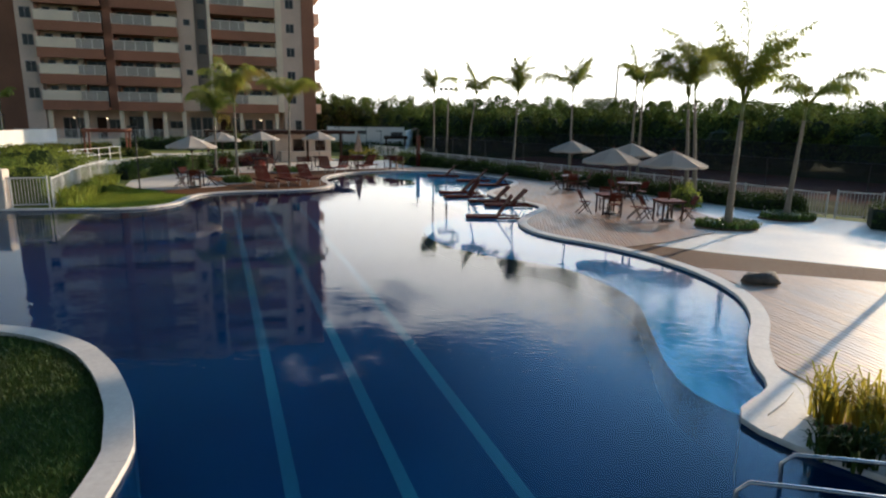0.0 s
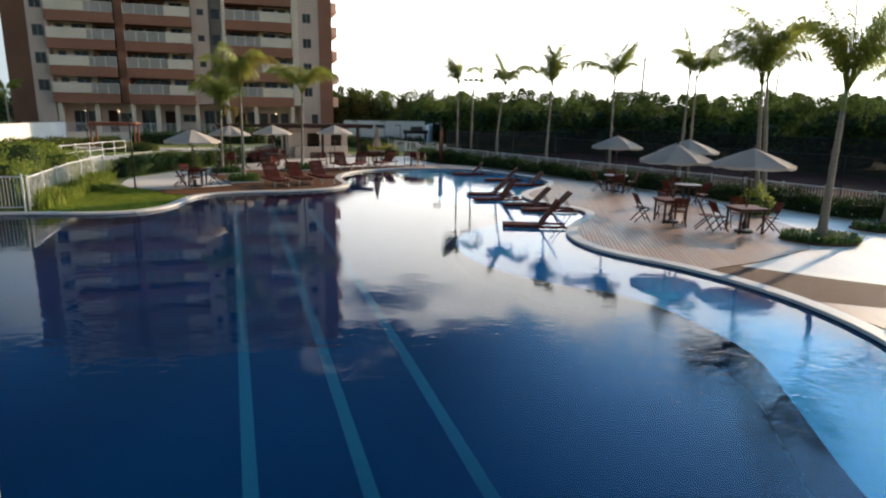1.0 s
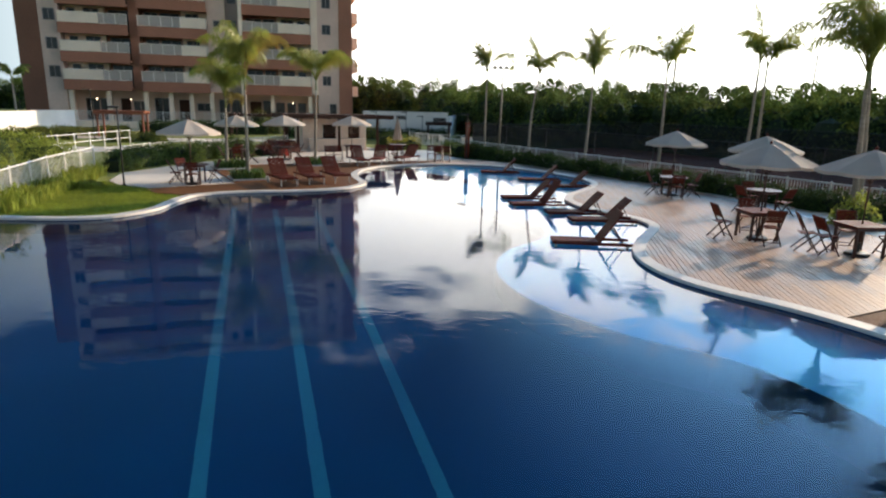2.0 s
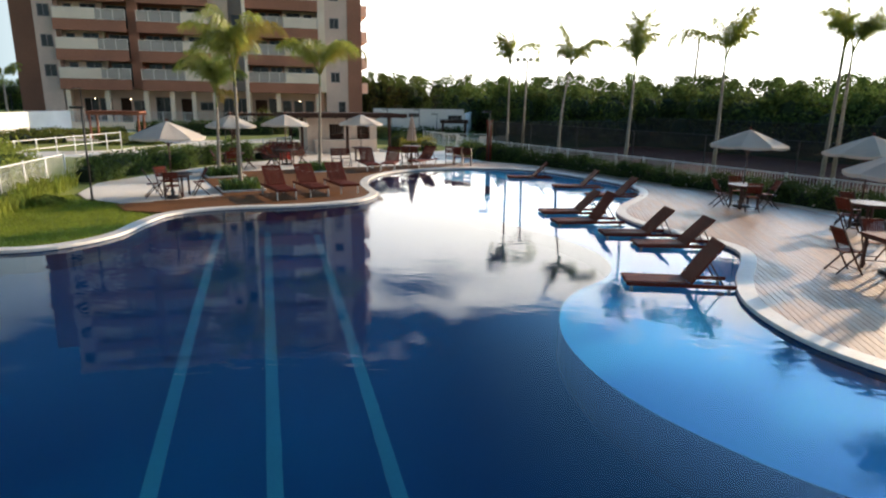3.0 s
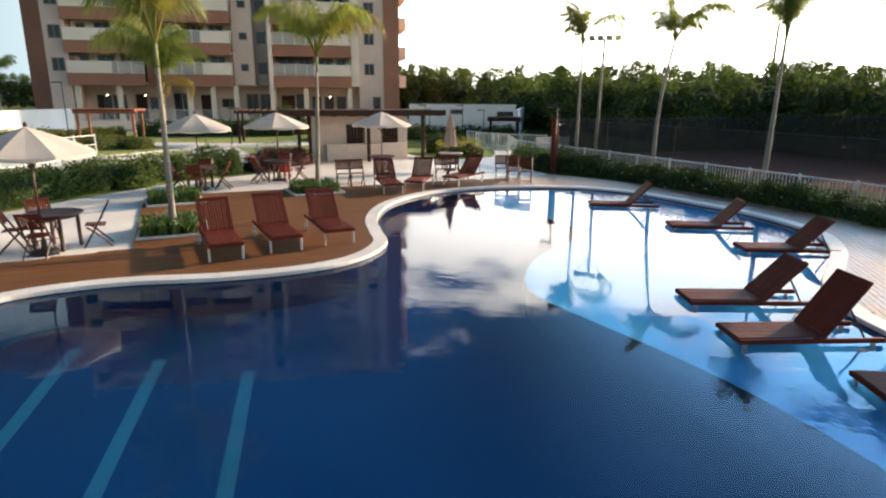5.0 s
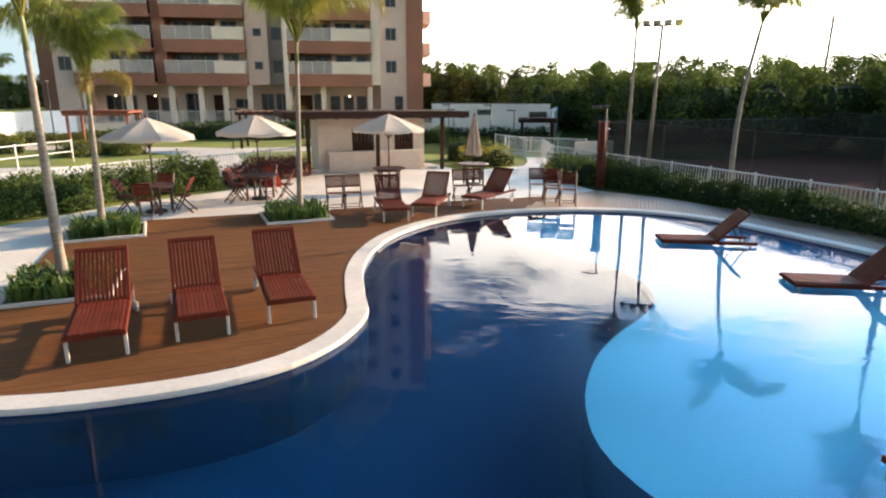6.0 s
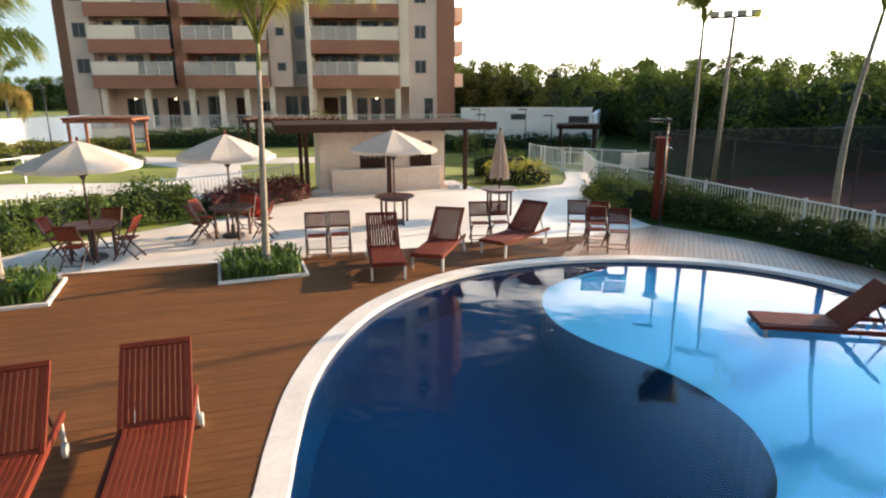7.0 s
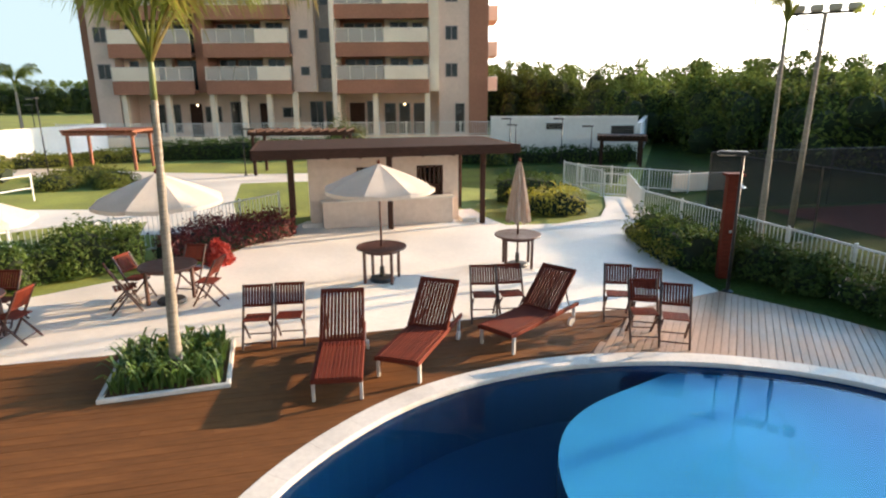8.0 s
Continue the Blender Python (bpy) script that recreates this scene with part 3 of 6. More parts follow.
def wall_piece(x0, x1, y0, material, z0=FIRST, z1=ROOF, y1=DEPTH):
    part("wall", Mesher().box(x0, y0, z0, x1, y1, z1), material, building)


for x0, x1, y0, material, z0 in ((-6.0, -1.4, 7.0, B_BROWN, 0), (-1.398, 0.5, 0.05, B_GREY, 0), (7.3, 8.3, 0.1, B_BROWN, FIRST), (15.4, 17.3, 0.05, B_GREY, FIRST), (17.302, 18.8, 0.7, B_DGREY, FIRST),
                                 (18.802, 19.15, -1.1, B_WHITE, 0), (26.8, 27.6, -0.3, B_WHITE, FIRST), (27.602, 30.1, 0.05, B_GREY, 0), (30.102, 31.7, 0.0, B_BROWN, 0)):
    wall_piece(x0, x1, y0, material, z0)
for x0, x1, material in ((0.5, 4.6, B_WHITE), (4.6, 7.3, B_BROWN), (8.3, 12.5, B_BROWN), (12.5, 15.4, B_WHITE), (19.15, 23.0, B_BROWN), (23.0, 26.8, B_WHITE)):
    wall_piece(x0 + 0.001, x1 - 0.001, 1.6 if material is B_WHITE else 2.2, material)
part("wall", Mesher().box(0.5, 3.2, 0, 27.6, DEPTH - 0.01, FIRST - 0.002), B_GREY, building, "shaded wall behind the ground floor columns")
part("roof", Mesher().box(-1.5, -0.2, ROOF, 31.85, DEPTH + 0.2, ROOF + 0.5, 0.05), B_GREY, building)
part("roof", Mesher().box(8, 4, ROOF + 0.5, 22, 12, ROOF + 2.4, 0.05), B_WHITE, building)
for x in (0.9, 4.6, 8.4, 11.0, 13.2, 15.4, 19.0, 22.2, 26.6):
    part("column", Mesher().box(x - 0.22, 0.0, 0, x + 0.22, 0.45, FIRST, 0.02), B_WHITE, building)


def window(x0, x1, z0, z1, y):
    """A framed window set a little proud of its wall, with its pane behind the frame."""
    f, w = Mesher(), 0.06
    f.box(x0 - w, y - 0.05, z0 - w, x1 + w, y + 0.02, z0).box(x0 - w, y - 0.05, z1, x1 + w, y + 0.02, z1 + w)
    f.box(x0 - w, y - 0.05, z0, x0, y + 0.02, z1).box(x1, y - 0.05, z0, x1 + w, y + 0.02, z1)
    if x1 - x0 > 0.9:
        xm = (x0 + x1) / 2
        f.box(xm - 0.03, y - 0.045, z0, xm + 0.03, y + 0.02, z1)
    win = part("window", f, B_DGREY, building)
    part("pane", Mesher().box(x0, y - 0.015, z0, x1, y + 0.015, z1), WINDOW_GLASS, win)


def balcony(x0, x1, z, solid=(), front=-0.75, back=1.6):
    slab = Mesher().box(x0, front, z, x1, back + 0.5, z + 0.2)
    slab.box(x0, front - 0.02, z - 0.15, x1, front + 0.16, z + 0.95, 0.01)
    b = part("balcony", slab, B_BROWN, building)
    r, top = Mesher(), z + 2.02
    r.box(x0, front, top, x1, front + 0.07, top + 0.06).box(x0, front + 0.01, z + 0.98, x1, front + 0.06, z + 1.03)
    k = max(2, round((x1 - x0) / 1.15))
    for i in range(k + 1):
        x = x0 + 0.03 + (x1 - x0 - 0.06) * i / k
        r.box(x - 0.03, front, z + 0.95, x + 0.03, front + 0.06, top)
    part("balustrade", r, RAIL_PAINT, b, "pale balcony rail with milky glass")
    for a, c in solid:
        part("parapet_panel", Mesher().box(a, front - 0.06, z + 0.97, c, front - 0.012, top + 0.03, 0.01), B_WHITE, b)
    part("pane", Mesher().box(x0 + 0.05, front + 0.05, z + 1.04, x1 - 0.05, front + 0.062, top - 0.02), RAIL_GLASS, b)


def air_unit(x, z, y):
    u = Mesher().box(x, y - 0.32, z, x + 0.75, y, z + 0.55, 0.03)
    part("air_conditioner", u, WHITE_PAINT, building)


rng = random.Random(4)
for k in range(FLOORS):
    z = FIRST + STOREY * k
    for x0, x1, solid in ((0.5, 7.3, ((0.6, 4.5),)), (8.3, 15.4, ((12.6, 15.3),)), (19.15, 26.8, ((23.1, 26.7),))):
        balcony(x0 + 0.003, x1 - 0.003, z, solid)
    zc = z + 0.2
    window(1.0, 1.7, zc + 1.98, zc + 2.42, 1.6)
    window(2.6, 4.0, zc + 0.9, zc + 2.5, 1.6)
    window(4.9, 7.0, zc + 0.05, zc + 2.5, 2.2)
    window(8.6, 9.9, zc + 0.9, zc + 2.5, 2.2)
    window(10.2, 12.2, zc + 0.05, zc + 2.5, 2.2)
    window(13.0, 14.3, zc + 0.9, zc + 2.5, 1.6)
    window(19.5, 21.2, zc + 0.05, zc + 2.5, 2.2)
    window(21.5, 22.7, zc + 0.9, zc + 2.5, 2.2)
    window(23.5, 24.9, zc + 0.9, zc + 2.5, 1.6)
    window(25.4, 26.2, zc + 1.98, zc + 2.42, 1.6)
    window(-0.9, 0.1, zc + 1.0, zc + 2.1, 0.05)
    window(16.1, 16.75, zc + 1.2, zc + 1.8, 0.05)
    window(17.6, 18.5, zc + 0.9, zc + 2.0, 0.7)
    window(28.2, 29.1, zc + 1.0, zc + 2.0, 0.05)
    if rng.random() < 0.4:
        air_unit(5.2 + rng.random(), zc + 0.3, 2.1)
    # balconies on the sunlit end
    e = Mesher().box(31.702, 2.5, z, 32.7, 7.5, z + 0.2).box(32.55, 2.5, z + 0.2, 32.68, 7.5, z + 1.2)
    e.box(31.702, 2.5, z + 0.2, 32.54, 2.6, z + 1.2)
    part("balcony", e, B_WHITE, building, "white end balcony in the sun")
for x0, x1 in ((5.2, 6.1), (11.5, 12.5), (19.6, 20.8)):
    part("ground_floor_door", Mesher().box(x0, 3.08, 0.1, x1, 3.2, 2.9, 0.01).box(x0 - 0.07, 3.1, 0.05, x1 + 0.07, 3.199, 3.0), DARK_WOOD, building)
for x0, x1, z0, z1 in ((1.5, 2.8, 0.5, 2.9), (3.0, 4.2, 0.5, 2.9), (6.5, 7.9, 1.4, 2.7), (8.8, 10.4, 0.2, 3.1), (13.5, 15.0, 1.8, 2.6), (16.0, 17.1, 0.2, 3.1), (17.4, 18.5, 0.2, 3.1), (21.1, 22.0, 0.2, 3.1)):
    window(x0, x1, z0, z1, 3.2)
for x in (22.7, 24.0, 25.3):
    window(x, x + 0.9, 0.3, 2.9, 3.2)
window(29.0, 29.7, 0.6, 2.9, 0.05)
for x, z in ((3.1, 2.9), (6.6, 2.9), (24.6, 2.9)):
    part("wall_lamp", Mesher().lathe([(0.0, z - 0.08), (0.07, z - 0.045), (0.09, z), (0.07, z + 0.05), (0.0, z + 0.08)], 12, (x, 1.2)), LAMP, building, "small glowing round lamp", True)


# ---------------------------------------------------------------- rails and fences
def fence(a, b, label, height=1.0, gap=0.115, base=0.0, posts=1.6, rails=(0.12, 0.97), group="pool fences", bar=0.007):
    """A white metal fence of posts, two rails and upright bars between two places."""
    a, b = Vector(a), Vector(b)
    run = (b - a).length
    ob = thing("fence", label, "fence", group, pose(a.x, a.y, base, 0, 0, math.degrees(math.atan2(b.y - a.y, b.x - a.x))))
    k = max(1, round(run / posts))
    post_mesh = Mesher().box(-0.026, -0.026, 0, 0.026, 0.026, height + 0.04, 0.006).mesh("post", WHITE_PAINT)
    for i in range(k + 1):
        part("post", post_mesh, WHITE_PAINT, ob, at=pose(run * i / k, 0, 0))
    for z in rails:
        part("rail", Mesher().box(0.031, -0.02, z * height - 0.02, run - 0.031, 0.02, z * height + 0.02, 0.004), WHITE_PAINT, ob)
    if gap:
        bars = Mesher()
        for i in range(int(run / gap)):
            x = gap * (i + 0.5)
            bars.box(x - bar, -bar, rails[0] * height + 0.02, x + bar, bar, rails[-1] * height - 0.02)
        tagged(part("bar_infill", bars, WHITE_PAINT, ob), kind="stuff")
    return ob


W = "white painted metal fence with upright bars behind the hedge"
RIGHT_FENCE = [(-3.85, 52.5), (-0.65, 48.0), (2.15, 44.0), (5.05, 40.0), (7.9, 36.0), (10.6, 32.0), (13.2, 28.0), (14.9, 25.0)]
for a, b in zip(RIGHT_FENCE, RIGHT_FENCE[1:]):
    fence(a, b, W, height=0.93)
fence((-4.5, 56.3), (-3.9, 52.6), W, height=0.93)
fence((-7.3, 59.0), (-5.5, 56.5), "white painted metal fence beside the garden path")
fence((-5.4, 56.45), (-4.55, 56.35), "small white metal gate across the garden path", height=0.9)
fence((15.0, 24.6), (16.2, 23.9), "white metal gate at the end of the pavement", height=1.05)
fence((16.3, 23.6), (20.5, 18.0), W)
fence((-6.8, 59.4), (-2.4, 58.2), "white metal rail before the far court", height=0.85)
fence((-15.25, 23.35), (-14.15, 23.75), "white metal gate panel by the lawn", height=1.15, gap=0.1)
fence((-14.1, 23.9), (-16.2, 29.0), "white metal fence overgrown with shrubs", height=1.1)
fence((-16.2, 29.0), (-17.6, 33.6), "white metal fence overgrown with shrubs", height=1.1)
fence((-17.6, 33.6), (-17.6, 38.0), W)
fence((-17.6, 38.0), (-16.6, 42.0), W)
fence((-16.6, 42.0), (-14.6, 45.4), W)
fence((-14.6, 45.4), (-14.0, 48.2), W)
fence((-25.0, 38.5), (-25.4, 48.9), "white two-rail fence across the lawn", gap=0, rails=(0.5, 0.97), posts=1.4)
fence((-34.0, 40.5), (-25.1, 38.4), "white two-rail fence across the lawn", gap=0, rails=(0.5, 0.97), posts=1.4)
for a, b in (((-46.0, 66.0), (-31.0, 71.5)), ((-31.0, 71.5), (-14.0, 77.7))):
    tagged(part("low_wall", Mesher().box(0, -0.12, 0, (Vector(b) - Vector(a)).length, 0.12, 0.75, 0.02), B_WHITE, at=pose(*a, 0, 0, 0, 20.0)), "low white wall before the apartment building", "wall", "low walls", "structure")
    fence(a, b, "white metal rail on the low wall", height=1.0, base=0.75, gap=0.16, posts=2.0, bar=0.014)
tagged(part("low_wall", Mesher().box(0, -0.1, 0, 2.4, 0.1, 0.7, 0.02), B_WHITE, at=pose(-2.96, 58.56, -0.03, 0, 0, 35.0)), "low white wall beside the far court", "wall", "low walls", "structure")
post = Mesher().box(-15.75, 23.1, -0.03, -15.3, 23.5, 1.45, 0.03)
tagged(part("gate_post", post, B_WHITE), "white rendered gate post at the lawn's corner", "gate post")


def garden_wall(a, b, height, label, material=WALL_WHITE):
    a, b = Vector(a), Vector(b)
    run = (b - a).length
    m = Mesher().box(0, -0.1, -0.05, run, 0.1, height, 0.02).box(-0.02, -0.14, height, run + 0.02, 0.14, height + 0.06, 0.015)
    ob = part("garden_wall", m, material, at=pose(a.x, a.y, 0, 0, 0, math.degrees(math.atan2(b.y - a.y, b.x - a.x))))
    return tagged(ob, label, "wall", "garden walls", "structure")


garden_wall((-38.5, 44.0), (-42.3, 67.0), 1.75, "long white rendered boundary wall")
back_wall = garden_wall((-13.2, 68.33), (-5.0, 70.6), 2.4, "white rendered wall behind the garden")
# Dark slatted panels added in place of openings that show the woods behind.
for x0, x1, z0, z1 in ((3.25, 4.2, 1.7, 2.05), (7.0, 8.3, 1.35, 1.9)):
    rim = Mesher()
    for q in ((x0 - 0.06, z0 - 0.06, x1 + 0.06, z0), (x0 - 0.06, z1, x1 + 0.06, z1 + 0.06), (x0 - 0.06, z0, x0, z1), (x1, z0, x1 + 0.06, z1)):
        rim.box(q[0], -0.15, q[1], q[2], -0.1, q[3])
    opening = part("wall_vent", rim, WHITE_PAINT, back_wall, "white framed dark slatted panel in place of an opening in the wall")
    for i in range(5):
        z = z0 + (z1 - z0) * i / 5
        part("slat", Mesher().box(x0, -0.13, z + 0.004, x1, -0.102, z + (z1 - z0) / 5 - 0.004), DARK_METAL, opening)
garden_wall((-4.9, 70.7), (-4.9, 92.0), 2.0, "white rendered wall behind the garden")

# the sports court with its screens
COURT_RUN = [Vector(p) + Vector((2.69, 1.91)) for p in ((-4.6, 53.0), (15.2, 25.4), (24.0, 13.0))]
sheet("court_floor", [(0.0, 55.5), (19.2, 29.2), (29, 36), (10, 62)], [], -0.02, COURT_RED, label="dark red sports court floor", category="court floor")

# Dark sheet over the lawn: shade of trees and screens painted in.
sheet("court_surround", [(-4.3, 57.5), (-4.3, 95), (130, 95), (130, 0), (27, 11), (15.7, 26.0), (-3.7, 52.8)], [], -0.0325, DARK_GROUND, label="ground between the court and the trees, coloured dark for their shade", category="ground")
sheet("garden_bed_ground", [(-15, 57.5), (-9.5, 57.0), (-5.2, 60.5), (-5.2, 69.5), (-20, 65.2), (-20, 61)], [], -0.0315, DARK_GROUND, label="dark green ground cover before the white wall", category="planting bed")
sheet("court_verge", [(-3.6, 52.6), (15.6, 26.2), (19.1, 29.1), (-0.1, 55.4)], [], -0.028, DARK_GROUND, label="dark green verge beside the sports court", category="lawn")


def screen(a, b, height, label):
    a, b = Vector(a), Vector(b)
    run = (b - a).length
    ob = thing("court_screen", label, "court fence", "court screens", pose(a.x, a.y, 0, 0, 0, math.degrees(math.atan2(b.y - a.y, b.x - a.x))))
    k = max(1, round(run / 4))
    pm = Mesher().tube([(0, 0, -0.04), (0, 0, height)], 0.022, 8).mesh("post", DARK_METAL)
    for i in range(k + 1):
        part("post", pm, DARK_METAL, ob, at=pose(run * i / k, 0, 0))
    part("top_rail", Mesher().tube([(0, 0, height), (run, 0, height)], 0.012, 8), DARK_METAL, ob)
    part("net", Mesher().add([(0, 0.03, 0), (run, 0.03, 0), (run, 0.03, height - 0.03), (0, 0.03, height - 0.03)], [(0, 1, 2, 3)]), NET, ob, "dark see-through screen net")


screen(COURT_RUN[0], COURT_RUN[1], 1.9, "dark net screen along the sports court")
screen(COURT_RUN[1], COURT_RUN[2], 1.9, "dark net screen along the sports court")
screen((29, 36), (10, 62), 2.2, "dark net screen behind the sports court")
screen((10, 62), (-1.9, 54.95), 1.9, "dark net screen at the end of the sports court")


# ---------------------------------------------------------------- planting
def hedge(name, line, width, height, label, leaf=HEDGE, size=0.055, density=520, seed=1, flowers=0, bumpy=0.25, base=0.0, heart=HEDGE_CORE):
    """A clipped but uneven shrub row: a core coloured dark for inner shade, with leaves over it."""
    rng = random.Random(seed)
    pts = evenly(smooth_loop([Vector(p) for p in line], 4, closed=False), 0.35, closed=False)
    left, right = offset(pts, -width / 2, False), offset(pts, width / 2, False)
    tops = [height * (1 + bumpy * (noise.noise((p.x * 0.9, p.y * 0.9, seed)) + 0.8 * noise.noise((p.x * 2.3, p.y * 2.3, seed)))) for p in pts]
    core, k = Mesher(), len(pts)
    vs = []
    for i in range(k):
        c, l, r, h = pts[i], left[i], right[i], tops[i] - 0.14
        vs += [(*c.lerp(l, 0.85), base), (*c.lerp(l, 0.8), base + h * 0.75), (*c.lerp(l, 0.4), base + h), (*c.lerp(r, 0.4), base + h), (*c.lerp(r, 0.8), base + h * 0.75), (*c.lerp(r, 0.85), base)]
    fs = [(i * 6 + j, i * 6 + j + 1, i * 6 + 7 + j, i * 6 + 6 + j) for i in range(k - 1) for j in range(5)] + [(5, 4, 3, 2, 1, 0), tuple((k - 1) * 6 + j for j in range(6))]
    core.add(vs, fs)
    ob = thing(name, label, "hedge")
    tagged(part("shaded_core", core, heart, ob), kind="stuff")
    leaves, spots, blooms = Mesher(), [], []
    run = sum((b - a).length for a, b in zip(pts, pts[1:]))
    for q in range(int(run * (width + 2 * height) * density)):
        f = rng.random() * (k - 1)
        i = int(f)
        c, l, r, h = pts[i].lerp(pts[i + 1], f - i), left[i].lerp(left[i + 1], f - i), right[i].lerp(right[i + 1], f - i), tops[i] + (tops[i + 1] - tops[i]) * (f - i)
        s = rng.random() * (width + 2 * height)
        side = (r - l).normalized()
        if s < height:
            p, o = Vector((*l, base + s / height * h)), Vector((-side.x, -side.y, 0.3))
        elif s < 2 * height:
            p, o = Vector((*r, base + (s - height) / height * h)), Vector((side.x, side.y, 0.3))
        else:
            p, o = Vector((*l.lerp(r, (s - 2 * height) / width), base + h)), Vector((0, 0, 1))
        p = p.lerp(Vector((*c, p.z)), 0.3 * rng.random() * (p.z - base) / max(0.2, h)) + Vector((rng.gauss(0, 0.07), rng.gauss(0, 0.07), rng.gauss(0, 0.09) + 0.12 * rng.random() ** 4))
        p.z = max(base + 0.03, p.z)
        (blooms if rng.random() < flowers else spots).append((p, o))
    leaf_cloud(leaves, spots, size, rng)
    tagged(part("leaves", leaves, leaf, ob), kind="stuff")
    if blooms:
        bl = Mesher()
        leaf_cloud(bl, blooms, size * 1.1, rng)
        tagged(part("blossom", bl, PETAL, ob), kind="stuff")
    return ob


RH = [(-1.75, 48.3), (-0.3, 46.75), (1.75, 43.8), (4.6, 39.85), (7.45, 35.85)]
hedge("hedge", RH, 0.6, 0.48, "dark green flowering hedge along the white fence", seed=2, flowers=0.016, density=480, bumpy=0.45)
hedge("hedge", [(7.8, 35.4), (10.1, 31.9), (12.5, 28.2), (14.1, 25.6)], 0.8, 0.54, "dark green hedge along the white fence", seed=3, flowers=0.010, density=380, bumpy=0.45)
hedge("hedge", [(15.2, 23.0), (17.5, 21.4), (21, 16.5)], 1.6, 0.9, "dark green clipped hedge beside the gate", seed=4, density=160)
hedge("hedge", [(-17.0, 33.8), (-16.9, 37.5), (-15.9, 41.6), (-14.6, 43.6)], 0.85, 0.74, "green leafy hedge before the white fence", GREEN_LEAF, seed=5, density=450, bumpy=0.5)
hedge("shrub_row", [(-14.3, 43.9), (-13.7, 45.6), (-13.2, 47.3)], 0.7, 0.6, "dark red leaved shrubs beside the pool bar", RED_LEAF, seed=6, size=0.05, density=700, bumpy=0.5)
hedge("shrub_row", [(-3.6, 50.6), (-3.0, 48.6), (-2.4, 47.4)], 0.8, 0.6, "green leafy shrubs beside the garden path", GREEN_LEAF, seed=7, density=400, bumpy=0.5)
hedge("shrub_row", [(-4.05, 50.5), (-3.45, 48.6), (-2.85, 47.4)], 0.4, 0.28, "low yellow-green shrubs edging the garden path", LIME_LEAF, seed=17, density=400, bumpy=0.5)
hedge("shrub_row", [(-8.0, 52.6), (-6.6, 52.6), (-5.9, 53.2)], 1.0, 0.7, "yellow-green shrubs beside the garden path", LIME_LEAF, seed=8, density=300, bumpy=0.5)
hedge("hedge", [(-9.0, 54.5), (-7.0, 55.0)], 1.2, 0.9, "green shrubs behind the pool bar", seed=9, density=200)
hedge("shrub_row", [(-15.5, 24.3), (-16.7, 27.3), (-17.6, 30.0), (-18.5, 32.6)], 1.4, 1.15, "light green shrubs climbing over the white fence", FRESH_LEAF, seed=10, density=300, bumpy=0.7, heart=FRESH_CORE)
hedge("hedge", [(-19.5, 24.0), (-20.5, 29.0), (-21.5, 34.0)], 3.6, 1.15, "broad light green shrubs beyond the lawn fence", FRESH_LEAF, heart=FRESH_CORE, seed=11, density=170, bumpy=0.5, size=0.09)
hedge("hedge", [(-37.5, 54.0), (-35.0, 58.5), (-33.0, 61.0)], 1.6, 0.5, "low sunlit green hedge across the far lawn", LAWN_SHRUB, seed=12, density=160, size=0.09, bumpy=0.5)
hedge("hedge", [(-32.4, 61.8), (-29.0, 63.5), (-22.0, 66.0)], 1.3, 1.0, "dark green hedge across the far lawn", seed=22, density=160, size=0.08)
hedge("hedge", [(-44.0, 44.0), (-37.0, 48.0), (-32.0, 52.5)], 2.4, 0.6, "shrubs on the far lawn, coloured a sunlit yellow-green", LAWN_SHRUB, seed=13, density=110, size=0.09, bumpy=0.6)
hedge("hedge", [(-20.0, 64.6), (-13.0, 66.2), (-7.0, 68.4), (-5.0, 69.2)], 0.9, 0.7, "green hedge before the white garden wall", seed=14, density=110, size=0.1)


def bush(name, x, y, r, h, label, leaf, seed, size=0.07, count=500):
    rng = random.Random(seed)
    m, spots = Mesher(), []
    for q in range(count):
        a, e = rng.random() * 6.283, math.asin(rng.random())
        o = Vector((math.cos(a) * math.cos(e), math.sin(a) * math.cos(e), math.sin(e)))
        k = (0.75 + 0.3 * rng.random()) * (1 + 0.25 * noise.noise(o * 2 + Vector((seed, 0, 0))))
        spots.append((Vector((o.x * r * k, o.y * r * k, max(0.03, o.z * h * k))), o))
    leaf_cloud(m, spots, size, rng)
    ob = thing(name, label, "shrub", at=pose(x, y, 0))
    tagged(part("leaves", m, leaf, ob), kind="stuff")
    # solid dark cone, its colour standing for shade within the leaves
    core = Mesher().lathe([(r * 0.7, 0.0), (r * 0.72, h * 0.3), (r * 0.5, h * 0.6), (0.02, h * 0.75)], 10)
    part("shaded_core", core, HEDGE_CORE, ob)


for i, (x, y, r, h) in enumerate(((-27.5, 51.5, 1.1, 0.75), (-25.6, 52.6, 0.8, 0.55), (-29.5, 54.5, 1.4, 0.7), (-26.6, 53.4, 1.2, 0.7), (-12.9, 44.2, 0.32, 0.55), (-14.9, 29.2, 0.5, 0.28), (-12.0, 65.5, 0.9, 1.1), (-22.0, 67.5, 1.2, 2.0), (-24.5, 70.5, 1.3, 2.3))):
    bush("shrub", x, y, r, h, "bright red leaved shrub beside the pool bar" if i == 4 else "rounded green garden shrub on the lawn", BRIGHT_RED if i == 4 else FRESH_LEAF if i == 5 else LAWN_SHRUB, 40 + i, 0.06, 1500)


for i, (x, y, r, h) in enumerate(((-1.2, 47.25, 0.7, 0.85), (-2.35, 47.85, 0.6, 0.7), (-0.55, 46.5, 0.55, 0.75), (-2.8, 49.3, 0.6, 0.8), (-1.75, 48.6, 0.7, 0.9))):
    bush("shrub", x, y, r, h, "dark green shrub beside the outdoor shower", HEDGE, 60 + i, 0.055, 1500)


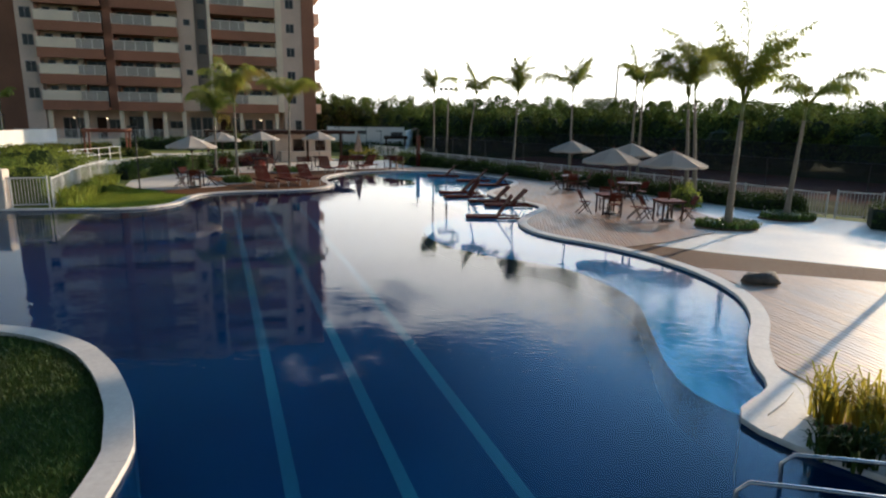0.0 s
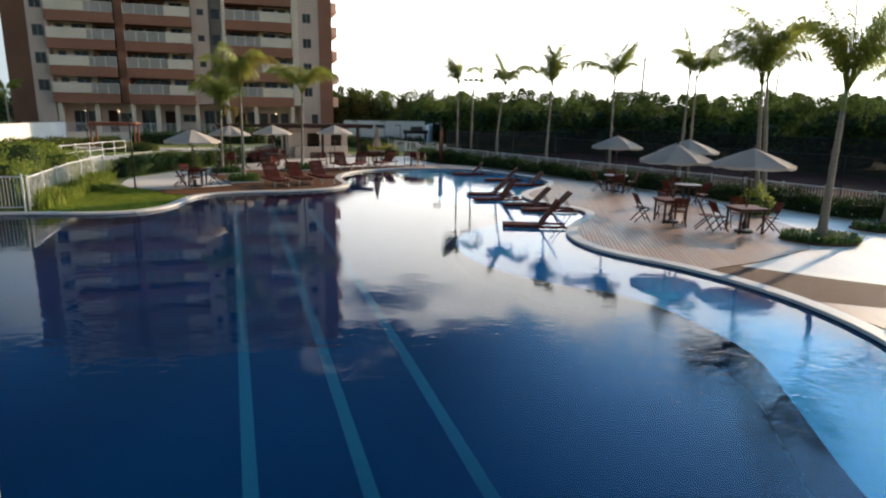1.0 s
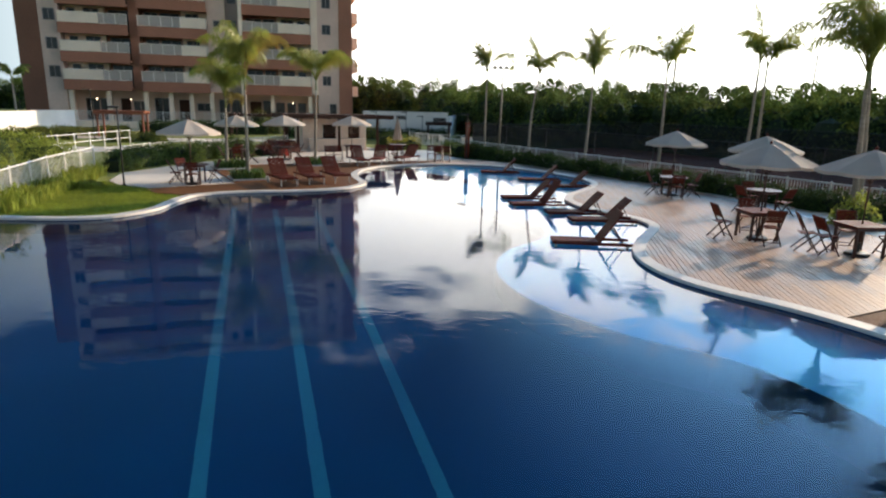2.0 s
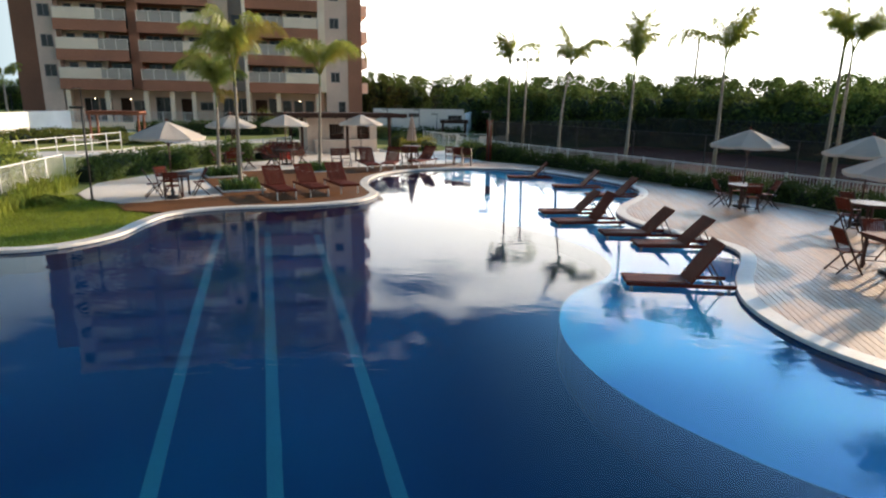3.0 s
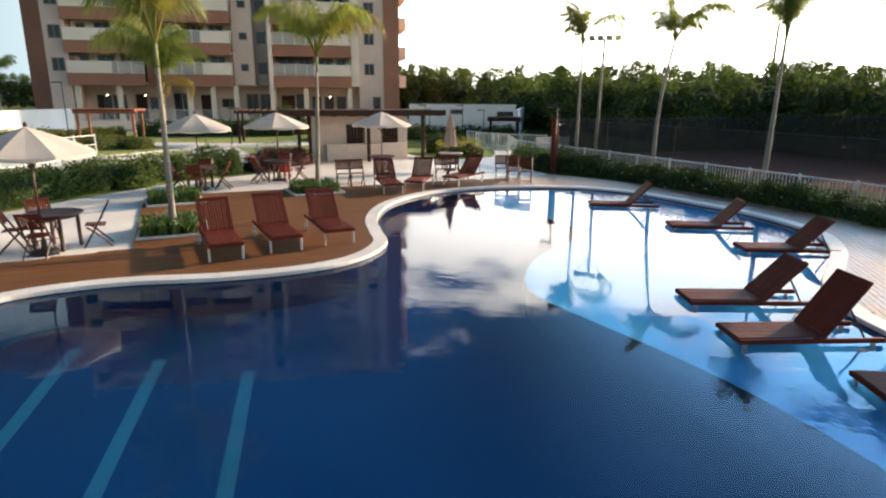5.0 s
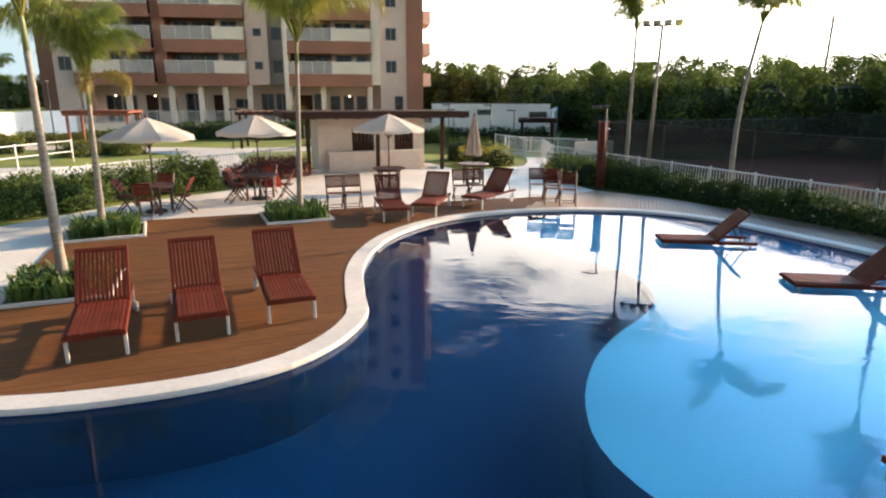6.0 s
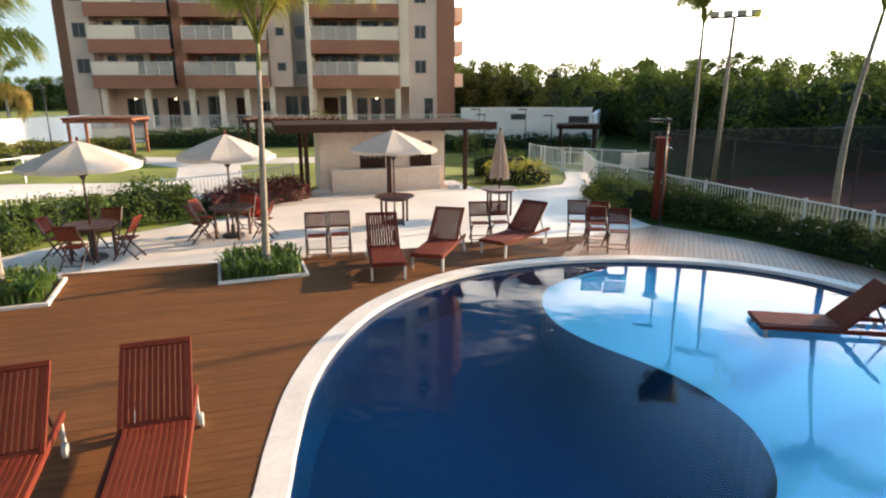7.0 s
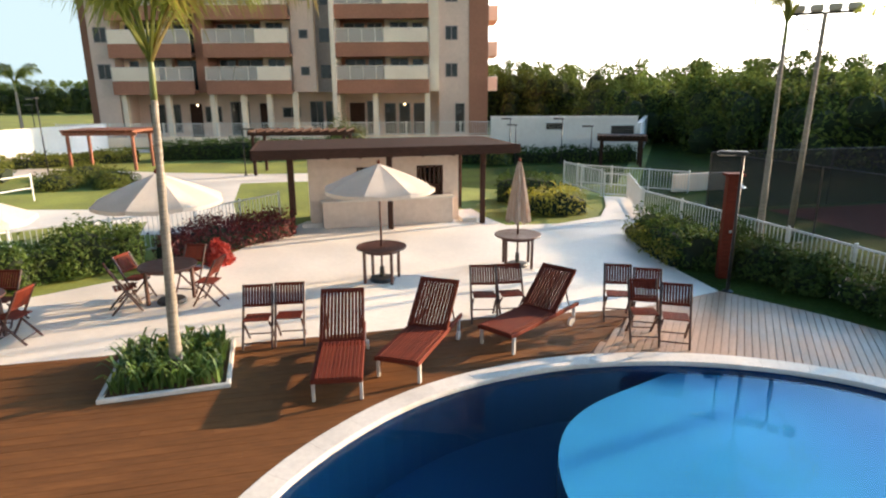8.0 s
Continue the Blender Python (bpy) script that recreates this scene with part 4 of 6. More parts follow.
def shrubs_along(line, step, label, leaf, seed, small=0.35, large=0.62, low=0.5, high=0.95):
    """Single shrubs of uneven size along a line."""
    rng = random.Random(seed)
    for i, p in enumerate(evenly(smooth_loop([Vector(q) for q in line], 4, closed=False), step, closed=False)):
        r = rng.uniform(small, large)
        bush("shrub", p.x + rng.gauss(0, 0.12), p.y + rng.gauss(0, 0.12), r, rng.uniform(low, high), label, leaf, seed * 100 + i, 0.05, int(2600 * r))


shrubs_along(RH, 1.1, "dark green shrub in the row along the white fence", HEDGE, 24, 0.28, 0.45, 0.42, 0.82)
shrubs_along([(7.8, 35.4), (10.1, 31.9), (12.5, 28.2), (14.1, 25.6)], 1.5, "dark green shrub in the row along the white fence", HEDGE, 25, low=0.45, high=0.85)
shrubs_along([(-16.9, 34.3), (-16.6, 37.5), (-15.6, 41.6), (-14.5, 43.4)], 1.25, "leafy green shrub standing out of the hedge", GREEN_LEAF, 26, low=0.65, high=1.0)


bush("shrub", 10.35, 27.1, 0.65, 0.95, "sunlit yellow-green shrub at the foot of a palm", FRESH_LEAF, 71, 0.06, 1300)
for x, y, k in ((1.8, 45.0, 0.36), (4.5, 41.2, 0.34), (7.7, 38.7, 0.32)):
    pad = Mesher().lathe([(0.0, 0.02), (k * 0.9, 0.02), (k, -0.01), (k, -0.036)], 18)
    tagged(part("tree_ring", pad, COPING, at=pose(x, y, 0.0)), "pale stone ring round the foot of a palm", "tree ring", "tree rings")


def strap_leaves(mesher, x0, y0, x1, y1, z, count, length, rng, wide=0.022):
    """Arching strap leaves rooted in a rectangle."""
    for q in range(count):
        x, y = rng.uniform(x0, x1), rng.uniform(y0, y1)
        a, h, s = rng.random() * 6.283, length * rng.uniform(0.6, 1.2), rng.uniform(0.15, 0.5)
        d, w = Vector((math.cos(a), math.sin(a), 0)), Vector((-math.sin(a), math.cos(a), 0)) * wide
        p = Vector((x, y, z))
        pts = [p, p + d * h * s * 0.35 + Vector((0, 0, h * 0.55)), p + d * h * s + Vector((0, 0, h * 0.85)), p + d * h * s * 1.7 + Vector((0, 0, h * 0.8))]
        mesher.add([pts[0] - w, pts[0] + w, pts[1] - w, pts[1] + w, pts[2] - w * 0.7, pts[2] + w * 0.7, pts[3]], [(0, 1, 3, 2), (2, 3, 5, 4), (4, 5, 6)])


def planter(x, y, seed, size=1.5, turn=32.9, flowers=4):
    """A low square bed with a pale edge and strap-leaved plants."""
    rng = random.Random(seed)
    at = pose(x, y, 0, 0, 0, turn)
    ob = thing("planter_bed", "low square bed edged in pale stone on the deck", "planter", "planter beds", at)
    h = size / 2
    for x0, y0, x1, y1 in ((-h, -h, h, -h + 0.06), (-h, h - 0.06, h, h), (-h, -h + 0.061, -h + 0.06, h - 0.061), (h - 0.06, -h + 0.061, h, h - 0.061)):
        part("edging", Mesher().box(x0, y0, 0.0, x1, y1, 0.085, 0.008), COPING, ob)
    part("soil", Mesher().box(-h + 0.061, -h + 0.061, 0.0, h - 0.061, h - 0.061, 0.05), MULCH, ob)
    m = Mesher()
    strap_leaves(m, -h + 0.12, -h + 0.12, h - 0.12, h - 0.12, 0.05, 620, 0.36, rng)
    tagged(part("leaves", m, STRAP, ob), kind="stuff")
    for q in range(flowers):
        fx, fy = rng.uniform(-h * 0.7, h * 0.7), rng.uniform(-h * 0.7, h * 0.7)
        part("flower", Mesher().lathe([(0.0, 0.40), (0.035, 0.41), (0.05, 0.44), (0.0, 0.43)], 7, (fx, fy)), LIME_LEAF, ob)


planter(-9.68, 39.42, 51, 1.62, 36.5)
planter(-12.9, 36.72, 52, 1.55, 38)
planter(-10.55, 33.15, 53, flowers=1)


def round_bed(x, y, rx, ry, label, seed):
    rng = random.Random(seed)
    ob = thing("planting_bed", label, "planting bed", "palm beds", pose(x, y, 0))
    prof = [(rx * math.cos(a) * (1 + 0.06 * math.sin(3 * a)), ry * math.sin(a)) for a in [2 * math.pi * i / 28 for i in range(28)]]
    part("soil", Mesher().prism(prof, 0.0, 0.05), MULCH, ob)
    m = Mesher()
    for q in range(900):
        a, r = rng.random() * 6.283, math.sqrt(rng.random())
        px, py = rx * r * math.cos(a), ry * r * math.sin(a)
        strap_leaves(m, px, py, px, py, 0.05, 1, 0.22, rng, 0.02)
    tagged(part("leaves", m, STRAP, ob), kind="stuff")


round_bed(9.98, 22.25, 1.05, 0.75, "low round bed of dark green ground cover under a palm", 61)
round_bed(13.1, 24.3, 1.0, 0.7, "low round bed of dark green ground cover under a palm", 62)


tall_grass = thing("ornamental_grass", "tall yellow-green grasses before the white lawn fence", "grass", kind="stuff")
rng = random.Random(64)
m = Mesher()
for q in range(1700):
    f = rng.random()
    cx, cy = -13.95 - 2.9 * f + rng.gauss(0, 0.16), 24.2 + 8.6 * f + rng.gauss(0, 0.16)
    strap_leaves(m, cx, cy, cx, cy, -0.03, 1, 0.58 + 0.3 * noise.noise((cx, cy, 5)), rng, 0.016)
tagged(part("leaves", m, FRESH_LEAF, tall_grass), kind="stuff")

# ---------------------------------------------------------------- palms
def frond(length, droop, seed, width=0.46, leaflets=84):
    """One feathered palm leaf: a bare stalk that rises, then arches over with soft hanging leaflets all round; grows along +x."""
    rng = random.Random(seed)
    m = Mesher()
    width *= min(1.0, length / 2.5)
    rib = [Vector((0, 0, 0))]
    side_bend = rng.uniform(-0.25, 0.25)
    for i in range(1, 11):
        s = i / 10
        ang = radians(62) - 0.95 * droop * s ** 2.2
        rib.append(rib[-1] + Vector((math.cos(ang), side_bend * s * s, math.sin(ang))) * length / 10)
    m.tube(rib, [0.026 - 0.0023 * i for i in range(11)], 5)
    for i in range(leaflets):
        s = 0.26 + 0.74 * (i + rng.random()) / leaflets
        f = min(9.99, s * 10)
        j = int(f)
        p = rib[j].lerp(rib[j + 1], f - j)
        t = (rib[j + 1] - rib[j]).normalized()
        up = Vector((0, 1, 0)).cross(t)
        w = (width * math.sin(math.pi * min(1, 0.12 + s * 0.82)) + 0.1) * rng.uniform(0.7, 1.2)
        for side in (-1, 1):
            out = (Vector((0, side, 0)) * rng.uniform(0.4, 1.0) + t * rng.uniform(0.5, 1.0) - up * rng.uniform(-0.5, 0.55)).normalized()
            mid = p + out * w * 0.5
            tip = p + out * w * 0.85 + Vector((0, 0, -rng.uniform(0.5, 1.05) * w))
            e = t * 0.0078
            m.add([p - e, p + e, mid - e * 1.5, mid + e * 1.5, tip], [(0, 1, 3, 2), (2, 3, 4)])
    return m.mesh("frond", FROND)


def palm(x, y, height, fronds, label, lean=(0, 0), trunk=0.13, seed=1, dry=0, bend=0.0, base=-0.03):
    """fronds: (compass degrees from +x, length, droop in degrees, steepness in degrees) for each leaf."""
    rng = random.Random(seed)
    ob = thing("palm_tree", label, "palm tree", "palms round the pool", pose(x, y, base))
    pts, rad = [], []
    for i in range(15):
        s = i / 14
        pts.append(Vector((lean[0] * s + bend * math.sin(math.pi * s) * 0.5, lean[1] * s, height * s)))
        rad.append(trunk * (1.25 - 0.62 * s if s > 0.08 else 1.5) * (1 + 0.05 * (-1) ** i))
    part("trunk", Mesher().tube(pts, rad, 10), BARK, ob, smooth=True)
    top = pts[-1]
    d = (pts[-1] - pts[-2]).normalized()
    part("crownshaft", Mesher().tube([top - d * 0.05, top + d * 0.35, top + d * 0.75], [rad[-1] * 0.95, rad[-1] * 0.85, rad[-1] * 0.35], 8), SHAFT, ob, smooth=True)
    for i, (a, length, droop, steep) in enumerate(fronds):
        me = frond(length, radians(droop), seed * 31 + i)
        f = part("frond", me, FROND, ob, at=pose(*(top + d * 0.45), 0, 0, a + rng.uniform(-6, 6)) @ pose(0, 0, 0, rng.uniform(-14, 14), 62 - steep, 0))
        if i < dry:
            me.materials.clear()
            me.materials.append(DRY_FROND)


def tuft(count, length, seed, droop=(60, 120), steep=(45, 80)):
    rng = random.Random(seed)
    return [(360 * i / count + rng.uniform(-18, 18), length * rng.uniform(0.75, 1.15), rng.uniform(*droop), rng.uniform(*steep)) for i in range(count)]


PL = "slender tall palm with a few feathery fronds by the fence"
palm(-0.94, 49.92, 4.9, [(180, 2.0, 60, 84), (170, 2.3, 75, 92), (200, 1.9, 90, 82), (150, 2.1, 90, 90), (90, 2.2, 70, 98), (240, 1.9, 100, 88), (300, 1.8, 100, 92), (60, 1.8, 100, 94), (210, 1.5, 150, 76), (190, 1.7, 120, 86), (0, 3.7, 225, 68), (8, 3.2, 215, 72)], PL, (0.0, 0), 0.07, 11)
palm(1.8, 45.1, 4.65, [(185, 2.4, 30, 84), (195, 2.1, 50, 86), (160, 1.7, 110, 84), (10, 2.8, 120, 64), (0, 2.5, 110, 68), (330, 1.7, 130, 76), (60, 1.7, 130, 80), (270, 1.5, 130, 80), (100, 1.7, 110, 88), (220, 1.4, 150, 72), (345, 1.4, 155, 72), (130, 1.5, 130, 80)], PL, (0.3, 0.3), 0.07, 12, bend=-0.3)
palm(4.5, 41.3, 4.3, [(20, 2.9, 60, 97), (180, 2.7, 40, 100), (300, 2.6, 60, 97), (100, 2.8, 55, 97), (0, 2.6, 85, 92), (220, 2.2, 80, 95), (60, 2.6, 70, 94), (140, 2.4, 75, 96), (260, 2.4, 70, 97), (340, 2.1, 100, 92), (200, 1.9, 110, 90), (30, 2.0, 110, 90), (160, 1.8, 130, 88)], PL, (0.18, 0.3), 0.075, 13)
palm(7.7, 38.8, 4.6, [(180, 3.3, 160, 58), (183, 2.9, 170, 60), (15, 2.5, 35, 74), (5, 2.3, 50, 80), (330, 2.0, 60, 80), (60, 1.9, 70, 84), (30, 2.2, 40, 86), (200, 1.5, 120, 80), (270, 1.8, 90, 84), (100, 2.0, 70, 90), (350, 1.7, 100, 76), (20, 2.0, 80, 82)], PL, (-0.05, 0), 0.07, 14)
palm(10.3, 35.3, 4.7, [(170, 2.4, 25, 86), (185, 1.8, 80, 82), (20, 1.6, 120, 82), (90, 1.7, 90, 90), (270, 1.6, 100, 86), (220, 1.5, 130, 78), (330, 1.5, 130, 80), (140, 1.8, 90, 86)], PL, (0.05, 0), 0.07, 15)
palm(10.85, 35.6, 4.6, [(10, 2.4, 55, 74), (25, 2.1, 85, 72), (0, 1.9, 110, 74), (180, 1.6, 100, 82), (90, 1.6, 100, 84), (270, 1.6, 110, 82), (330, 1.6, 120, 76)], PL, (-0.05, 0), 0.068, 16)
palm(10.6, 27.6, 4.0, tuft(9, 2.3, 17, (80, 140), (62, 88)) + [(180, 2.9, 115, 64), (175, 2.5, 130, 58), (190, 2.4, 90, 72), (165, 2.6, 95, 80)], "palm with dense green fronds behind the umbrellas", (-0.3, 0), 0.082, 17)
palm(11.35, 28.6, 4.3, tuft(12, 2.5, 18, (50, 110), (76, 96)) + [(180, 3.2, 70, 82), (20, 2.6, 60, 84), (5, 2.3, 90, 74)], "palm with dense green fronds behind the umbrellas", (-0.42, 0), 0.082, 18)
palm(9.98, 22.25, 3.55, tuft(11, 2.4, 19, (50, 100), (76, 94)) + [(90, 3.9, 12, 94), (5, 3.2, 40, 70), (178, 2.9, 35, 78), (20, 3.0, 50, 76), (160, 2.6, 80, 80), (350, 2.5, 75, 72)], "large palm with upright green fronds in a round bed", (0.05, 0.0), 0.1, 19)
palm(13.05, 24.35, 3.6, [(10, 3.4, 70, 48), (25, 2.6, 110, 46), (0, 2.4, 90, 60), (170, 2.2, 110, 66), (185, 1.7, 120, 60), (300, 1.7, 120, 60), (80, 1.8, 110, 64), (230, 1.5, 120, 66), (195, 1.9, 100, 74), (340, 2.0, 120, 56)], "palm with wind-swept fronds in a round bed", (0.18, 0), 0.085, 20)
palm(-10.52, 33.1, 3.65, tuft(16, 2.7, 21, (80, 145), (64, 92)), "palm with full yellow-green fronds growing in a deck bed", (0.05, -0.05), 0.068, 21, dry=3)
palm(-13.1, 36.8, 2.85, [(300, 1.3, 175, 40), (40, 1.2, 170, 36)] + tuft(13, 2.3, 22, (80, 140), (66, 92)), "palm with green and yellowing fronds in a deck bed", (0.1, 0.0), 0.072, 22, dry=2)
palm(-9.5, 39.3, 3.8, tuft(15, 2.6, 23, (75, 145), (62, 90)), "slender palm with green fronds growing in a deck bed", (0.1, 0.1), 0.066, 23, dry=2)


palm(-44.8, 62.6, 4.1, tuft(11, 2.1, 27, (70, 130), (60, 88)), "palm with drooping fronds beyond the white boundary wall", (0.0, 0.0), 0.11, 27)


# ---------------------------------------------------------------- the far woods
def belt(leaves, cores, line, tops, rows, seed, step=1.7):
    """Trees along a line: leafy lumps round hearts coloured dark for inner shade, uneven at the top."""
    rng = random.Random(seed)
    curve = smooth_loop([Vector((*p, h)) for p, h in zip(line, tops)], 6, closed=False)
    run, last = [], None
    for p in curve:
        if last is not None:
            k = max(1, round((p - last).length / step))
            run += [last.lerp(p, q / k) for q in range(k)]
        last = p
    for row in range(rows):
        for p in run:
            c = Vector((p.x + rng.gauss(0, 0.9), p.y + row * 3.0 + rng.gauss(0, 0.9)))
            top = p.z * (1 + 0.14 * noise.noise((c.x * 0.22, c.y * 0.22, seed))) + rng.gauss(0, 0.28) + 0.15 * row
            for lump in range(5):
                r = rng.uniform(0.75, 1.4) if lump == 0 else rng.uniform(1.1, 1.9)
                z = (top - r * 0.75) * (1.0, 0.8, 0.58, 0.36, 0.14)[lump]
                cc = Vector((c.x + rng.gauss(0, 0.8), c.y + rng.gauss(0, 0.6), max(0.7, z)))
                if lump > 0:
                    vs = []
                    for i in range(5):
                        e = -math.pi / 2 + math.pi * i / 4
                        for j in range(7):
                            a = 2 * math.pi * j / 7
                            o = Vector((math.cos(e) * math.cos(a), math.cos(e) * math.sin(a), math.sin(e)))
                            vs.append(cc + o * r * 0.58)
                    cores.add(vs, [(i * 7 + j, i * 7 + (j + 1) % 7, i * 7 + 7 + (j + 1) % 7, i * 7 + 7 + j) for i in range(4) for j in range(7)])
                spots = []
                for q in range(260 if lump == 0 else (230 if row == 0 else 110)):
                    o = Vector((rng.gauss(0, 1), rng.gauss(0, 1), rng.gauss(0.2, 1))).normalized()
                    spots.append((cc + o * r * max(0.1 if lump == 0 else 0.7, rng.gauss(0.68 if lump == 0 else 0.95, 0.17)), o))
                leaf_cloud(leaves, spots, 0.155, rng)


def woods():
    leaves, cores = Mesher(), Mesher()
    belt(leaves, cores, ((-34, 108), (-18, 98), (-4, 93), (6, 88), (20, 84), (40, 82), (62, 80), (90, 68), (112, 46), (120, 20)), (6.4, 6.6, 6.2, 6.2, 6.2, 6.0, 6.0, 5.8, 5.8, 5.8), 3, 70)
    belt(leaves, cores, ((-9, 90), (-3, 82), (2, 75), (7, 69), (20, 58), (34, 42), (46, 26), (60, 8)), (5.0, 4.8, 4.5, 4.5, 4.6, 4.6, 4.5, 4.5), 2, 73)
    ob = thing("woods", "dense belt of dark green trees behind the courts", "trees", kind="stuff")
    tagged(part("foliage", leaves, TREE_LEAF, ob), kind="stuff")
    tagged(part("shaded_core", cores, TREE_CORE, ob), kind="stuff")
    far, hearts = Mesher(), Mesher()
    belt(far, hearts, ((-175, 95), (-135, 125), (-95, 140), (-60, 146), (-36, 140)), (6.0, 6.4, 6.6, 6.6, 6.6), 2, 75, 1.5)
    hill = thing("far_woods", "distant green trees beyond the apartment building", "trees", kind="stuff")
    tagged(part("foliage", far, TREE_LEAF, hill), kind="stuff")
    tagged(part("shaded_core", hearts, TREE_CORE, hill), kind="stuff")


woods()


# ---------------------------------------------------------------- furniture
def lounger(hinge, reach, lift):
    """A slatted hardwood sun lounger, its foot end at the origin, its head along +x, the back reach long and raised by lift degrees."""
    ob = thing("sun_lounger", "red-brown slatted hardwood sun lounger on pale legs", "sun lounger", "loungers round the pool")
    Lg, Wd, H, tilt = 1.95, 0.66, 0.35, radians(lift)
    for y in (-Wd / 2 + 0.025, Wd / 2 - 0.025):
        part("side_rail", Mesher().box(0, y - 0.022, H - 0.075, Lg, y + 0.022, H - 0.008, 0.006), TEAK, ob)
    for x in (0.0, hinge - 0.03):
        part("cross_rail", Mesher().box(x + 0.002, -Wd / 2 + 0.048, H - 0.07, x + 0.045, Wd / 2 - 0.048, H - 0.014, 0.004), TEAK, ob)
    for x in (0.06, Lg - 0.16):
        for y in (-Wd / 2 + 0.025, Wd / 2 - 0.025):
            part("leg", Mesher().box(x, y - 0.021, 0, x + 0.05, y + 0.021, H - 0.076, 0.005), BEIGE_METAL, ob, "pale painted leg")
    k = 11
    pitch = (Wd - 0.1) / k
    slat = Mesher().box(0.005, -pitch / 2 + 0.005, H - 0.012, hinge - 0.01, pitch / 2 - 0.005, H + 0.008, 0.003).mesh("seat_slat", TEAK)
    for i in range(k):
        part("seat_slat", slat, TEAK, ob, at=pose(0, -Wd / 2 + 0.05 + pitch * (i + 0.5), 0))
    back = part("backrest", Mesher().box(0, -Wd / 2 + 0.005, -0.028, 0.045, Wd / 2 - 0.005, 0.0, 0.004).box(reach - 0.06, -Wd / 2 + 0.005, -0.028, reach, Wd / 2 - 0.005, 0.012, 0.005)
                .box(0.0, -Wd / 2 + 0.004, -0.03, reach - 0.06, -Wd / 2 + 0.05, 0.008, 0.004).box(0.0, Wd / 2 - 0.05, -0.03, reach - 0.06, Wd / 2 - 0.004, 0.008, 0.004)
                , TEAK, ob, at=pose(hinge, 0, H, 0, -math.degrees(tilt), 0))
    bslat = Mesher().box(0.046, -pitch / 2 + 0.005, -0.012, reach - 0.061, pitch / 2 - 0.005, 0.007, 0.003).mesh("back_slat", TEAK)
    for i in range(k):
        part("back_slat", bslat, TEAK, back, at=pose(0, -Wd / 2 + 0.05 + pitch * (i + 0.5), 0))
    hx, hz = hinge + 0.55 * math.cos(tilt), H + 0.55 * math.sin(tilt) - 0.03
    for y in (-Wd / 2 + 0.075, Wd / 2 - 0.075):
        part("prop", Mesher().tube([(hx, y, hz), (Lg - 0.22, y, H - 0.04)], 0.014, 6), TEAK_DARK, ob)
    for y in (-Wd / 2 - 0.022, Wd / 2 + 0.022):
        part("wheel", Mesher().tube([(Lg - 0.3, y - 0.018, 0.075), (Lg - 0.3, y + 0.018, 0.075)], 0.075, 14), BEIGE_METAL, ob)
    return ob


proto, proto_wet, proto_high = lounger(1.18, 0.86, 44), lounger(1.12, 0.85, 46), lounger(1.12, 0.92, 56)
deck_spots = ((-8.03, 31.0, 127, "red-brown slatted hardwood sun lounger on the brown deck"), (-7.2, 31.83, 127, ""), (-6.38, 32.64, 125, ""),
              (-6.97, 39.35, 116, ""), (-6.5, 40.12, 91, ""), (-5.53, 41.56, 68, ""))
shelf_spots = ((1.18, 23.58, 0), (2.0, 26.68, 5), (1.4, 27.78, 7), (0.3, 29.1, 13), (0.03, 30.6, 10), (1.9, 34.3, 8), (0.85, 36.45, 5), (-0.92, 39.15, 6))
for i, (x, y, a, _) in enumerate(deck_spots):
    o = proto if i == 0 else copy_thing(proto, pose(x, y, 0.026, 0, 0, a))
    o.matrix_basis = pose(x, y, 0.026, 0, 0, a)
    tagged(o, "red-brown slatted hardwood sun lounger standing on the wooden deck")
for i, (x, y, a) in enumerate(shelf_spots):
    source = proto_high if i in (0, 3) else proto_wet
    o = source if i in (0, 1) else copy_thing(source, pose(x, y, SHELF_Z, 0, 0, a))
    o.matrix_basis = pose(x, y, SHELF_Z, 0, 0, a)
    tagged(o, "red-brown slatted hardwood sun lounger standing in the shallow water")


def folding_chair():
    """A slatted folding chair that faces +x, its middle at the origin."""
    ob = thing("folding_chair", "dark red-brown slatted hardwood folding chair", "chair", "chairs by the tables")
    Wd, H = 0.44, 0.44
    for y in (-Wd / 2, Wd / 2):
        s = 0.024 if y < 0 else -0.024
        part("back_leg", Mesher().tube([(0.24, y, 0.0), (0.0, y, 0.40), (-0.26, y, 0.90)], 0.019, 6), TEAK_DARK, ob)
        part("front_leg", Mesher().tube([(-0.26, y + s, 0.0), (0.02, y + s, 0.30), (0.17, y + s, H - 0.02)], 0.019, 6), TEAK_DARK, ob)
    for x in (-0.2, 0.2):
        part("stretcher", Mesher().tube([(x, -Wd / 2, 0.09), (x, Wd / 2, 0.09)], 0.011, 6), TEAK_DARK, ob)
    slat = Mesher().box(-0.026, -Wd / 2 + 0.03, -0.009, 0.026, Wd / 2 - 0.03, 0.009, 0.003).mesh("seat_slat", TEAK)
    for i in range(6):
        part("seat_slat", slat, TEAK, ob, at=pose(-0.14 + 0.062 * i, 0, H + 0.012 * i / 5, 0, -2, 0))
    for s, z in ((-0.115, 0.60), (-0.25, 0.88)):
        part("back_rail", Mesher().box(s - 0.012, -Wd / 2 + 0.014, z - 0.022, s + 0.012, Wd / 2 - 0.014, z + 0.022, 0.004), TEAK, ob)
    bs = Mesher().box(-0.006, -0.0175, 0.0, 0.006, 0.0175, 0.285, 0.003).mesh("back_slat", TEAK)
    for i in range(9):
        part("back_slat", bs, TEAK, ob, at=pose(-0.12, -Wd / 2 + 0.042 + (Wd - 0.084) * i / 8, 0.612, 0, -26.2, 0))
    return ob


